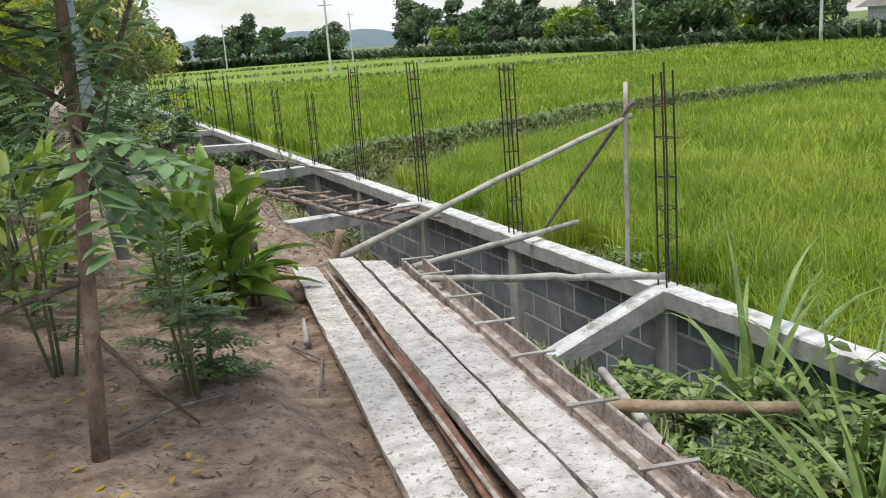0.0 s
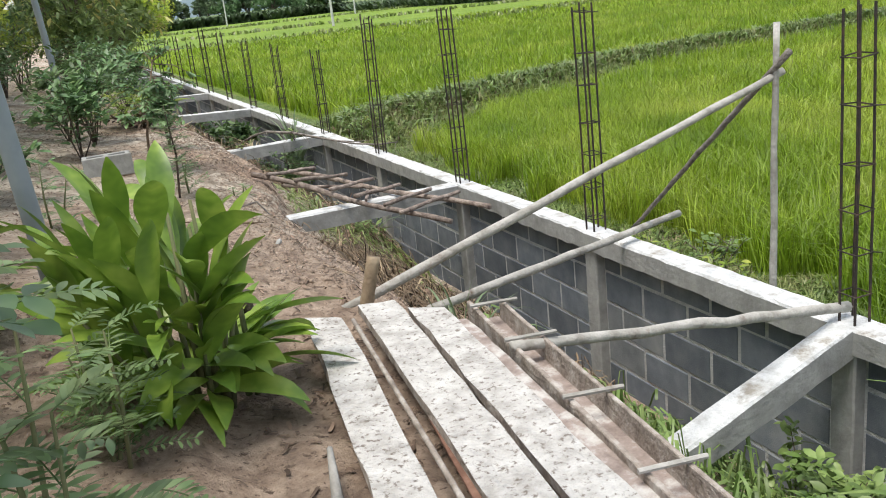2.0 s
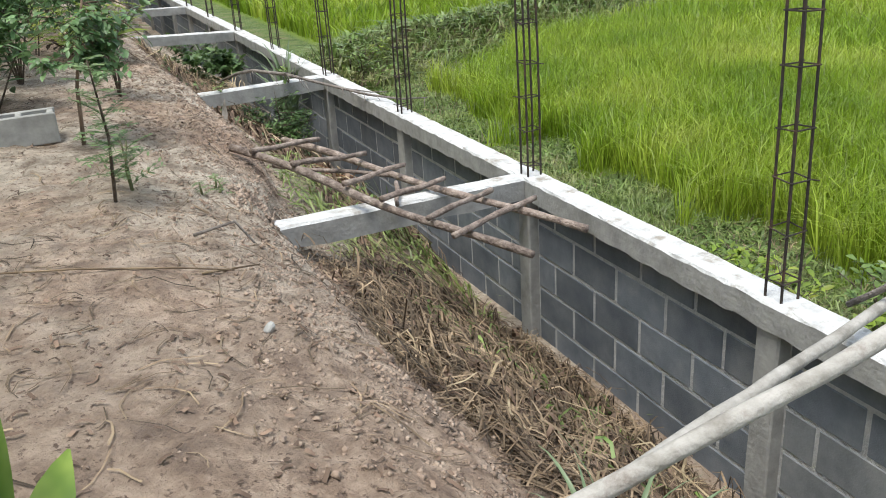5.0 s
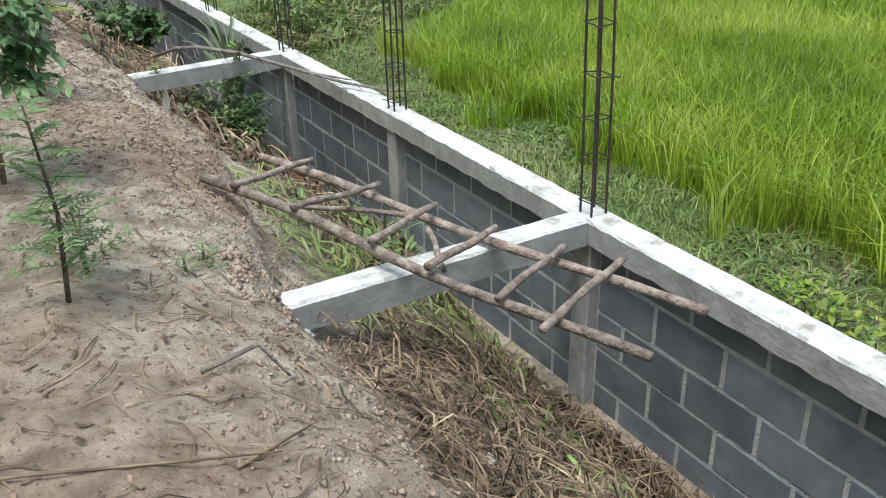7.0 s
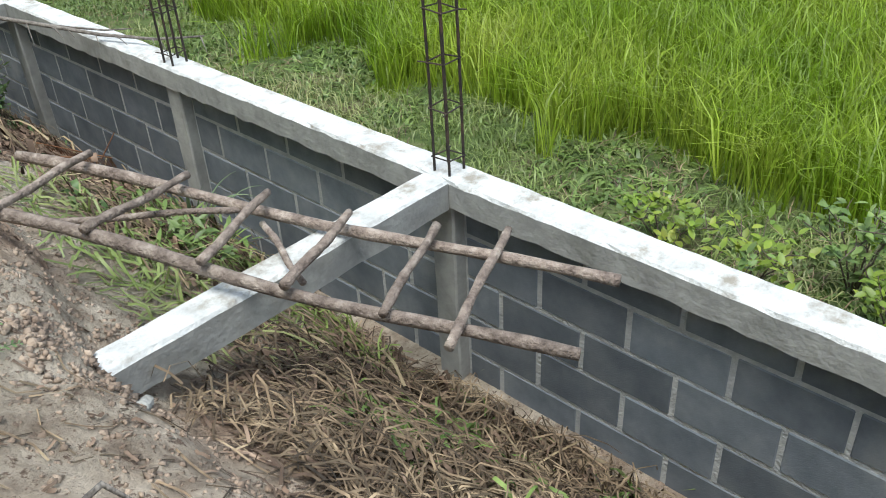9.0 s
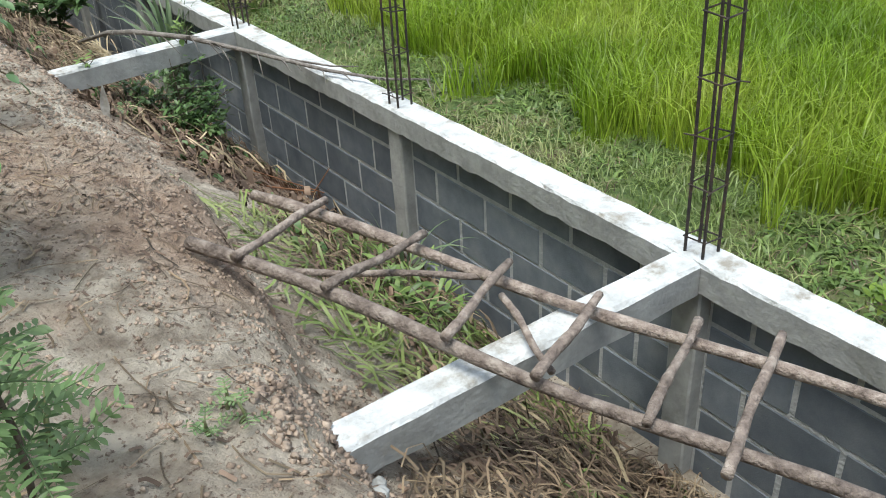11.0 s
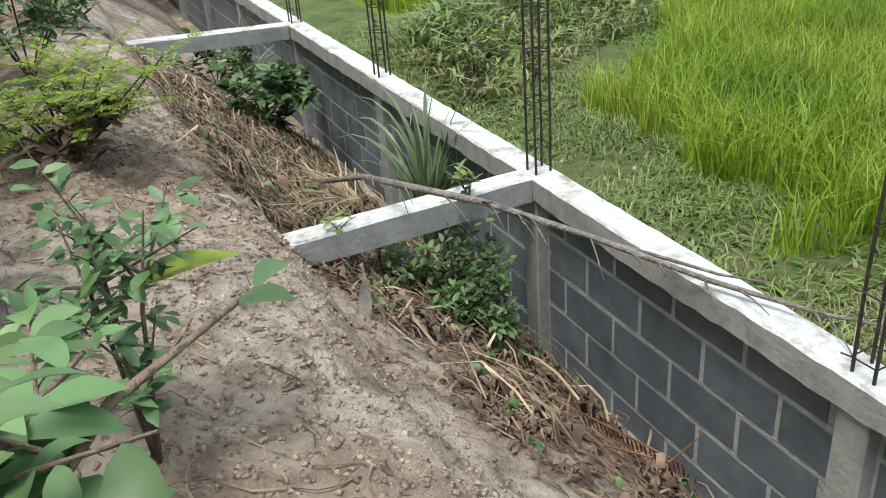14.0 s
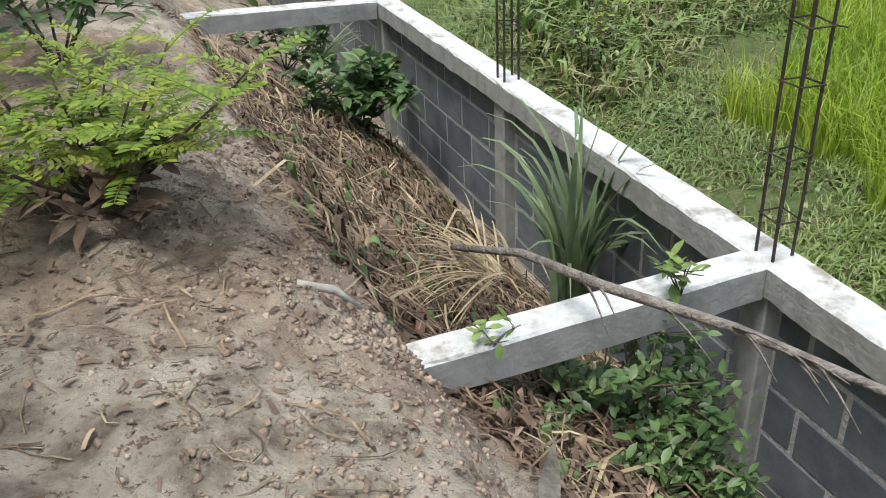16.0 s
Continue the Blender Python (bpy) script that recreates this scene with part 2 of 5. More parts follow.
def box_bm(size, bevel=0.004, at=(0, 0, 0), rough=0.0, cuts=0):
    bm = bmesh.new()
    bmesh.ops.create_cube(bm, size=1.0, matrix=Matrix.Translation(at) @ Matrix.Diagonal((*size, 1)))
    if cuts:
        long = [e for e in bm.edges if e.calc_length() > 0.5 * max(size)]
        bmesh.ops.subdivide_edges(bm, edges=long, cuts=cuts, use_grid_fill=True)
    if bevel:
        sharp = [e for e in bm.edges if len(e.link_faces) == 2 and e.calc_face_angle(0) > 0.5]
        bmesh.ops.bevel(bm, geom=sharp, offset=bevel, segments=1, affect="EDGES")
    if rough:
        for v in bm.verts:
            v.co += Vector(noise.noise_vector(v.co * 9.0)) * rough
    return bm


def value_noise(x, y, scale, seed):
    """Smooth random heights on a lattice, for arrays."""
    xs, ys = np.asarray(x) * scale, np.asarray(y) * scale
    xi, yi = np.floor(xs), np.floor(ys)
    fx, fy = xs - xi, ys - yi
    fx, fy = fx * fx * (3 - 2 * fx), fy * fy * (3 - 2 * fy)

    def cell(i, j):
        h = np.sin(i * 127.1 + j * 311.7 + seed * 74.7) * 43758.5453
        return h - np.floor(h)

    a, b, c, d = cell(xi, yi), cell(xi + 1, yi), cell(xi, yi + 1), cell(xi + 1, yi + 1)
    return (a * (1 - fx) + b * fx) * (1 - fy) + (c * (1 - fx) + d * fx) * fy - 0.5


# ---- ground ----
FIELD = -1.05
BUND_X = (1.5, 3.5, 7.0, 10.7, 19.0, 60.0, 400.0)
BUND_Y = (13.2, 14.6, 15.6, 17.4, 18.0, 19.0, 22.0)
BUND_FAR_X = (-20, 5, 17, 24, 40, 80)
BUND_FAR_Y = (72, 66, 62, 55, 58, 66)
EDGE_Y = (-8, 0, 2, 4.3, 7.3, 9.0, 10.6, 11.5, 12.6, 60)
EDGE_X = (1.5, 1.6, 2.0, 2.4, 2.45, 2.4, 2.5, 2.9, 4.6, 6.0)


def ground_height(x, y, fine=True):
    x, y = np.asarray(x, float), np.asarray(y, float)
    wob = value_noise(x * 0 + 3.3, y, 0.9, 5) * 0.16
    rim = np.interp(y, (-5, 2, 3, 4, 5.2, 6, 7, 8, 9, 12), (-1.42, -1.42, -1.46, -1.51, -1.32, -1.20, -1.22, -1.26, -1.30, -1.40))
    e = x - rim + wob * 0.5 * np.clip((np.abs(y - 4) - 0.3) * 3, 0, 1) * np.clip((np.abs(y - 8) - 0.3) * 3, 0, 1)
    bank = np.interp(e, (-2.4, -1.6, -0.75, -0.35, -0.1, 0.0, 0.07, 0.3, 0.55, 0.85, 1.15, 1.3, 1.6), (0.52, 0.38, 0.35, 0.26, 0.12, 0.02, -0.13, -0.29, -0.45, -0.65, -0.92, -1.08, FIELD))
    under = np.clip((1.1 - y) * 2, 0, 1) * np.clip((x + 2.75) * 6, 0, 1)
    bank = np.where(bank > 0.26, bank * (1 - under) + (0.26 + (bank - 0.26) * 0.1) * under, bank)
    bank = bank + np.where(x < -1.3, value_noise(x, y, 0.7, 1) * 0.06, 0)
    out = FIELD + value_noise(x, y, 1.3, 2) * 0.06
    d1 = np.abs(y - np.interp(x, BUND_X, BUND_Y))
    d2 = np.abs(y - np.interp(x, BUND_FAR_X, BUND_FAR_Y))
    out = out + 0.42 * np.exp(-(d1 / 0.9) ** 2) + 0.5 * np.exp(-(d2 / 0.9) ** 2)
    for sx, sy, sh in ((-1.63, 4.07, 0.07), (-1.50, 8.06, 0.08)):
        bank = bank + sh * np.exp(-((x - sx) ** 2 + (y - sy) ** 2) / 0.018)
    z = np.where(x < 0.12, bank, out)
    if fine:
        near = np.clip((0.1 - x) * 4, 0, 1) * np.clip((x + 6) / 2, 0, 1)
        clod = value_noise(x, y, 5, 3) * 0.034 + value_noise(x, y, 11, 4) * 0.034 + np.abs(value_noise(x, y, 21, 6)) * 0.05
        rough = np.clip(np.interp(x, (-2.3, -1.9, -1.0, -0.5), (0.55, 1.0, 1.3, 1.0)), 0, 2)
        z = z + near * clod * rough
    return z


def gz(x, y):
    return float(ground_height(x, y, False))


def spread(lo, hi, step, far, grow=1.22):
    core = list(np.arange(lo, hi + 1e-6, step))
    s, a = step, lo
    left = []
    while a > -far:
        s *= grow
        a -= s
        left.append(a)
    s, a = step, hi
    right = []
    while a < far:
        s *= grow
        a += s
        right.append(a)
    return np.array(left[::-1] + core + right)


gx, gy = spread(-3.6, 0.25, 0.03, 3500), spread(-3.6, 11.0, 0.04, 3500)
GX, GY = np.meshgrid(gx, gy)
GZ = ground_height(GX, GY)
nx, ny = len(gx), len(gy)
idx = np.arange(nx * ny).reshape(ny, nx)
quads = np.stack([idx[:-1, :-1], idx[:-1, 1:], idx[1:, 1:], idx[1:, :-1]], -1).reshape(-1, 4)
g_me = bpy.data.meshes.new("ground")
g_me.from_pydata(np.stack([GX, GY, GZ], -1).reshape(-1, 3).tolist(), [], quads.tolist())
g_me.polygons.foreach_set("use_smooth", [True] * len(g_me.polygons))


def rice_mask(x, y):
    x, y = np.asarray(x, float), np.asarray(y, float)
    b1, b2 = np.interp(x, BUND_X, BUND_Y), np.interp(x, BUND_FAR_X, BUND_FAR_Y)
    near = (x > np.interp(y, EDGE_Y, EDGE_X) + value_noise(x, y, 1.6, 31) * 0.9 + value_noise(x, y, 5, 32) * 0.4) & (y < b1 - 1.7)
    mid = (y > b1 + 1.3) & (x > 2.6) & (np.abs(y - b2) > 1.4)
    return (near | mid) & (x < 62 + 0.02 * y) & (y < 215)


zone = np.where(GX < 0.1, 0.0, np.where(rice_mask(GX, GY), 1.0, 0.5))
g_me.attributes.new("red", "FLOAT", "POINT").data.foreach_set("value", np.clip((4.2 - GY) / 2.8, 0, 1).reshape(-1).astype(np.float32))
g_me.attributes.new("zone", "FLOAT", "POINT").data.foreach_set("value", zone.reshape(-1).astype(np.float32))


def ground_material():
    m = bpy.data.materials.new("soil_and_field")
    m.use_nodes = True
    n, l = m.node_tree.nodes, m.node_tree.links
    b = n["Principled BSDF"]
    b.inputs["Roughness"].default_value = 0.95
    geo = n.new("ShaderNodeNewGeometry")

    def tex(scale, detail=8.0, r=0.65):
        t = n.new("ShaderNodeTexNoise")
        t.inputs["Scale"].default_value, t.inputs["Detail"].default_value, t.inputs["Roughness"].default_value = scale, detail, r
        l.new(geo.outputs["Position"], t.inputs["Vector"])
        return t.outputs["Fac"]

    def ramp(src, stops):
        r = n.new("ShaderNodeValToRGB")
        while len(r.color_ramp.elements) < len(stops):
            r.color_ramp.elements.new(0.5)
        for e, (p, c) in zip(r.color_ramp.elements, stops):
            e.position, e.color = p, (*c, 1)
        l.new(src, r.inputs["Fac"])
        return r.outputs["Color"]

    def mix(fac, a, c):
        x = n.new("ShaderNodeMix")
        x.data_type = "RGBA"
        l.new(fac, x.inputs["Factor"])
        l.new(a, x.inputs["A"])
        l.new(c, x.inputs["B"])
        return x.outputs["Result"]

    pale = ramp(tex(7), [(0.34, (0.225, 0.178, 0.135)), (0.48, (0.46, 0.39, 0.31)), (0.62, (0.68, 0.595, 0.49))])
    red = ramp(tex(9), [(0.34, (0.21, 0.138, 0.10)), (0.5, (0.43, 0.305, 0.22)), (0.64, (0.64, 0.485, 0.37))])
    patch = ramp(tex(0.85, 5), [(0.40, (0, 0, 0)), (0.54, (1, 1, 1))])
    rd = n.new("ShaderNodeAttribute")
    rd.attribute_name = "red"
    sub_ = n.new("ShaderNodeMix")
    sub_.data_type = "RGBA"
    sub_.inputs["B"].default_value = (0.12, 0.12, 0.12, 1)
    l.new(rd.outputs["Fac"], sub_.inputs["Factor"])
    l.new(patch, sub_.inputs["A"])
    soil = mix(sub_.outputs["Result"], red, pale)
    crumbs = ramp(tex(38, 4), [(0.57, (0, 0, 0)), (0.64, (1, 1, 1))])
    dark = ramp(tex(60, 2), [(0.4, (0.15, 0.10, 0.072)), (0.6, (0.26, 0.185, 0.14))])
    soil = mix(crumbs, soil, dark)
    grass = ramp(tex(3.2), [(0.30, (0.055, 0.085, 0.022)), (0.46, (0.11, 0.17, 0.04)), (0.58, (0.16, 0.19, 0.065)), (0.70, (0.22, 0.175, 0.115))])
    rice = ramp(tex(0.16, 9, 0.75), [(0.34, (0.11, 0.19, 0.014)), (0.5, (0.16, 0.25, 0.02)), (0.66, (0.235, 0.31, 0.036))])
    at = n.new("ShaderNodeAttribute")
    at.attribute_name = "zone"
    f1 = ramp(at.outputs["Fac"], [(0.2, (0, 0, 0)), (0.3, (1, 1, 1))])
    f2 = ramp(at.outputs["Fac"], [(0.65, (0, 0, 0)), (0.85, (1, 1, 1))])
    l.new(mix(f2, mix(f1, soil, grass), rice), b.inputs["Base Color"])
    bp = n.new("ShaderNodeBump")
    bp.inputs["Strength"].default_value, bp.inputs["Distance"].default_value = 1.0, 0.05
    l.new(tex(42, 7, 0.7), bp.inputs["Height"])
    l.new(bp.outputs["Normal"], b.inputs["Normal"])
    return m


g_me.materials.append(ground_material())
ground = tagged(new("ground", g_me), "reddish sandy soil bank beside flat green paddy fields", "ground", kind="structure")

# ---- block wall with posts, tie beam and struts ----
BEAM_H, BEAM_W, POST_W = 0.122, 0.155, 0.13
BLOCK_FACE = 0.078
FIRST, LAST = -2, 17
wall = thing("wall_block", (0, 0, FIELD), "low grey concrete-block retaining wall with cement posts", "wall", kind="structure")


def post_y(k):
    """Near edge of post k; the bays past the fourth post are a little longer."""
    return 2.0 * k if k <= 4 else 8.0 + 2.1 * (k - 4)


def fix(ob, parent):
    """Parents ob and keeps it where it stands."""
    ob.parent = parent
    ob.matrix_parent_inverse = Matrix.Translation(parent.location).inverted()
    return ob


def beam_bm(length, width, height, step=0.12, jag=0.006):
    """A cast beam along +y with slightly uneven arrises, its top slot-faced with the second material."""
    bm = bmesh.new()
    n = max(2, int(length / step))
    ring = []
    for i in range(n + 1):
        y = length * i / n
        j = [random.uniform(-jag, jag) for _ in range(8)]
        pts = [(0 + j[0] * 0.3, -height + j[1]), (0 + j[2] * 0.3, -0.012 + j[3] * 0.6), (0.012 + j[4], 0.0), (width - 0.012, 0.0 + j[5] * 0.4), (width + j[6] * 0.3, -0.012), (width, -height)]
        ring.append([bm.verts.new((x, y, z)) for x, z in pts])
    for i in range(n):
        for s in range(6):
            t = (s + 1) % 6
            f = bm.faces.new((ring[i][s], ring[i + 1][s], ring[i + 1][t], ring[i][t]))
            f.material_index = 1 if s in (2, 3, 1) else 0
    bm.faces.new(ring[0])
    bm.faces.new(ring[-1][::-1])
    bmesh.ops.recalc_face_normals(bm, faces=bm.faces)
    return bm


tie = part("tie_beam", beam_bm(post_y(LAST) - post_y(FIRST) + 0.13, BEAM_W, BEAM_H, 0.07, 0.007), [M_CONCRETE, M_CONCRETE_TOP], None, "grey concrete tie beam, paler on top than on its sides", False)
tie.location = (0, post_y(FIRST), 0)
fix(tie, wall)
core = part("mortar_core", box_bm((0.06, post_y(LAST) - post_y(FIRST), 1.1), 0, (BLOCK_FACE + 0.0345, (post_y(LAST) + post_y(FIRST)) / 2, -BEAM_H - 0.55)), M_MORTAR)
fix(core, wall)
post_bm = box_bm((0.13, POST_W, 1.16), 0.008, (0, 0, 0), 0.004, 6)
post_me = bpy.data.meshes.new("post")
post_bm.to_mesh(post_me)
post_bm.free()
post_me.materials.append(M_CONCRETE)
for k in range(FIRST, LAST + 1):
    p = new("post", post_me)
    p.location = (0.083, post_y(k) + 0.065, -BEAM_H - 0.58)
    fix(p, wall)

# struts that run from every second post into the bank
STRUTS = {0: (-1.15, -0.38), 2: (-1.60, 0.0), 4: (-1.38, -0.02), 6: (-1.5, 0.07), 8: (-1.45, 0.05), 10: (-1.45, 0.05), 12: (-1.45, 0.05), 14: (-1.45, 0.05)}
for k, (ex, ez) in STRUTS.items():
    length = math.hypot(ex, ez)
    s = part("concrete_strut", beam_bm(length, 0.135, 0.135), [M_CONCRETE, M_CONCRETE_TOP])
    # the beam runs along +y; turn it towards -x
    d = Vector((ex, 0, ez)).normalized()
    side = Vector((0, 1, 0))
    up = d.cross(side) * -1
    rot = Matrix((side, d, up)).transposed()
    if rot.determinant() < 0:
        rot = Matrix((side, d, -up)).transposed()
    s.matrix_world = Matrix.Translation((-0.004, post_y(k), 0.003)) @ rot.to_4x4()
    tagged(s, "grey concrete strut between wall post and earth bank", "concrete beam", "struts of the wall")

# ---- rebar cages over the posts ----
TOPS = {-2: 1.4, -1: 1.4, 0: 1.37, 1: 1.41, 2: 1.41, 3: 1.40, 4: 1.01, 5: 1.06, 6: 1.12, 7: 1.27, 8: 1.32, 9: 1.02, 10: 1.15, 11: 1.0, 12: 1.1, 13: 1.0, 14: 1.05, 15: 1.0, 16: 1.05, 17: 1.0}
random.seed(4)
stirrup_soup = Soup()
r = 0.048
ring = [(-r, -r, 0), (r, -r, 0.004), (r, r, 0.008), (-r, r, 0.004), (-r, -r, 0.0)]
stirrup_soup.tube(ring, 0.0035, 5)
stirrup_soup.tube([(-r, -r, 0), (-r - 0.03, -r - 0.012, 0.002)], 0.003, 5)
stirrup_me = None
for k, top in TOPS.items():
    if k == -2:
        continue
    cage = thing("rebar_cage", (0.078, post_y(k) + 0.066, -0.02), "rusty steel rebar cage standing up from a wall post", "rebar", "rebar cages along the wall")
    lx, ly = random.uniform(-0.02, 0.02), random.uniform(-0.03, 0.03)
    for sx in (-1, 1):
        for sy in (-1, 1):
            s = Soup()
            h = top + 0.02 + random.uniform(-0.05, 0.03)
            pts = [(sx * 0.042 + lx * u * u, sy * 0.042 + ly * u * u + random.uniform(-0.003, 0.003), h * u) for u in (0, 0.25, 0.5, 0.75, 1)]
            s.tube(pts, 0.0065, 6)
            s.make("bar", M_STEEL, cage)
    z, step = 0.07 + random.uniform(0, 0.1), 0.205
    while z < top - 0.03:
        if stirrup_me is None:
            st = stirrup_soup.make("stirrup", M_STEEL, cage)
            stirrup_me = st.data
        else:
            st = new("stirrup", stirrup_me)
            st.parent = cage
        u = z / top
        st.location = (lx * u * u, ly * u * u, z)
        st.rotation_euler = (random.uniform(-0.06, 0.06), random.uniform(-0.06, 0.06), random.choice((0, 1, 2, 3)) * math.pi / 2)
        z += step * random.uniform(0.8, 1.2)


# ---- poles, planks, ladder ----
def pole(name, a, b, ra, rb, mat, label, category, group="", knots=5, wob=0.01, parent=None):
    a, b = Vector(a), Vector(b)
    n = 12
    pts, rad = [], []
    for i in range(n + 1):
        u = i / n
        w = Vector((random.uniform(-1, 1), random.uniform(-1, 1), random.uniform(-1, 1))) * wob * math.sin(math.pi * u)
        swell = 1.0 + (0.10 if knots and i % max(1, n // knots) == 0 else 0.0)
        pts.append(a.lerp(b, u) + w * 0.6)
        rad.append((ra + (rb - ra) * u) * swell)
    s = Soup()
    s.tube(pts, rad, 9)
    ob = s.make(name, mat, parent, "", True)
    return tagged(ob, label, category, group)


random.seed(8)
pole("bamboo_pole", (-1.93, 1.02, 0.26), (0.27, 0.68, 1.03), 0.023, 0.017, M_BAMBOO, "weathered grey bamboo pole leaning over the wall as a brace", "bamboo pole", "bracing poles")
pole("bamboo_pole", (-1.42, 1.28, 0.06), (0.52, 1.80, 0.07), 0.024, 0.021, M_BAMBOO, "pale grey bamboo pole resting across the wall top", "bamboo pole", "bracing poles")
pole("bamboo_pole", (-1.62, 0.0, 0.36), (0.10, 0.12, 0.045), 0.019, 0.023, M_BAMBOO, "grey bamboo pole lying between formwork and wall", "bamboo pole", "bracing poles")
pole("bamboo_pole", (0.22, 0.70, -1.1), (0.22, 0.67, 1.26), 0.020, 0.014, M_BAMBOO, "thin upright bamboo stake behind the wall", "bamboo stake", "bracing poles")
pole("branch_brace", (0.21, 1.86, 0.02), (0.21, 0.58, 1.13), 0.012, 0.016, M_DEAD, "thin dark stick tied to an upright bamboo stake", "stick", "bracing poles")
pole("bamboo_pole", (-2.735, -1.08, 0.285), (-0.78, -1.84, 0.08), 0.029, 0.024, M_BAMBOO_BROWN, "yellowish bamboo pole lying under the cement-stained boards", "bamboo pole")
pole("bamboo_pole", (-1.10, -0.93, 0.01), (-1.75, -2.75, 0.12), 0.021, 0.024, M_BAMBOO, "grey bamboo stick lying over weeds beside the boards", "bamboo pole")
pole("wooden_peg", (-1.895, 0.9, 0.16), (-1.79, 0.9, 0.51), 0.030, 0.027, M_BAMBOO_BROWN, "short round wooden peg driven into the bank", "peg", wob=0.002)
pole("wooden_peg", (-2.385, 0.61, 0.22), (-2.40, 0.61, 0.58), 0.028, 0.025, M_BARK, "short brown wooden post beside a leafy plant", "peg", wob=0.002)


def board(name, far_l, far_r, near_l, near_r, z_far, z_near, thick, mat_top, label, group):
    """A long board between four corners, its upper face crusted with cement."""
    bm = bmesh.new()
    n, m = 26, 5
    top, bot = [], []
    for i in range(n + 1):
        u = i / n
        row, low = [], []
        for j in range(m + 1):
            w = j / m
            a = Vector(far_l).lerp(Vector(near_l), u).lerp(Vector(far_r).lerp(Vector(near_r), u), w)
            z = z_far + (z_near - z_far) * u
            e = 0.006 if j in (0, m) else 0.004
            row.append(bm.verts.new((a.x + random.uniform(-e, e) * (j in (0, m)), a.y, z + random.uniform(-0.0025, 0.0025) + noise.noise(Vector((a.x * 3, a.y * 2, z))) * 0.006)))
            low.append(bm.verts.new((a.x, a.y, z - thick)))
        top.append(row)
        bot.append(low)
    for i in range(n):
        for j in range(m):
            bm.faces.new((top[i][j], top[i][j + 1], top[i + 1][j + 1], top[i + 1][j]))
            bm.faces.new((bot[i][j], bot[i + 1][j], bot[i + 1][j + 1], bot[i][j + 1])).material_index = 1
        bm.faces.new((top[i][0], top[i + 1][0], bot[i + 1][0], bot[i][0])).material_index = 1
        bm.faces.new((top[i][m], bot[i][m], bot[i + 1][m], top[i + 1][m])).material_index = 1
    for i in (0, n):
        for j in range(m):
            bm.faces.new((top[i][j], bot[i][j], bot[i][j + 1], top[i][j + 1])).material_index = 1
    bmesh.ops.recalc_face_normals(bm, faces=bm.faces)
    return tagged(part(name, bm, [mat_top, M_PLANK_EDGE]), label, "board", group)


random.seed(11)
board("formwork_board", (-2.139, 0.83), (-2.008, 0.73), (-2.70, -3.0), (-2.54, -3.05), 0.345, 0.36, 0.03, M_PLANK, "long board crusted with pale cement lying on soil", "boards on the bank")
board("formwork_board", (-1.935, 0.745), (-1.79, 0.69), (-2.40, -3.1), (-2.235, -3.12), 0.375, 0.385, 0.035, M_PLANK, "thick board crusted with pale cement on top of a pole", "boards on the bank")
board("formwork_board", (-1.774, 0.58), (-1.655, 0.49), (-2.220, -3.12), (-2.06, -3.2), 0.37, 0.38, 0.035, M_PLANK, "long board crusted with pale cement laid beside another", "boards on the bank")
board("formwork_board", (-1.655, 0.47), (-1.59, 0.43), (-2.05, -3.2), (-1.98, -3.2), 0.325, 0.34, 0.03, M_FORM, "narrow stained board lying along the stacked boards", "boards on the bank")
pole("rebar_offcut", (-1.985, 0.66, 0.345), (-2.40, -2.6, 0.36), 0.009, 0.009, M_PLANK_EDGE, "thin pale batten lying between the boards", "batten", knots=0, wob=0.004)
rail = part("angle_rail", box_bm((0.05, 3.0, 0.022), 0.003), M_RUST)
rail.matrix_world = pose(-2.19, -1.25, 0.335, 0.4, -16, -9.3)
tagged(rail, "long rust-red steel rail lying between boards", "steel rail")

form = thing("formwork_channel", (-1.62, -0.7, 0.3), "open timber formwork trough with cross ties and cement stains", "formwork")


def lathe_board(a, b, width, height, z0, z1, mat, name):
    a, b = Vector((*a, z0)), Vector((*b, z1))
    d = b - a
    bm = box_bm((width, d.length, height), 0.003, (0, 0, 0), 0.003, 14)
    ob = part(name, bm, mat)
    ob.matrix_world = Matrix.Translation((a + b) / 2) @ Matrix.Rotation(math.atan2(-d.x, d.y), 4, "Z") @ Matrix.Rotation(math.asin(d.z / d.length), 4, "X")
    return fix(ob, form)


lathe_board((-1.475, 0.50), (-1.94, -3.0), 0.10, 0.018, 0.265, 0.28, M_FORM, "bottom_board")
lathe_board((-1.535, 0.53), (-2.00, -3.0), 0.018, 0.10, 0.305, 0.32, M_PLANK_EDGE, "side_board")
lathe_board((-1.425, 0.46), (-1.885, -3.0), 0.016, 0.10, 0.305, 0.32, M_PLANK_EDGE, "side_board")
for u in (0.02, 0.13, 0.27, 0.40, 0.53, 0.68, 0.82):
    x, y = -1.48 - 0.465 * u, 0.47 - 3.5 * u
    s = Soup()
    s.tube([(x - 0.09, y + 0.02, 0.375), (x + 0.10, y - random.uniform(0.0, 0.04), 0.372)], 0.008, 6)
    fix(s.make("cross_tie", M_BAMBOO), form)

random.seed(21)
ladder = thing("branch_ladder", (-0.95, 4.0, 0.06), "rough ladder of debarked branches lying on the concrete strut", "ladder")


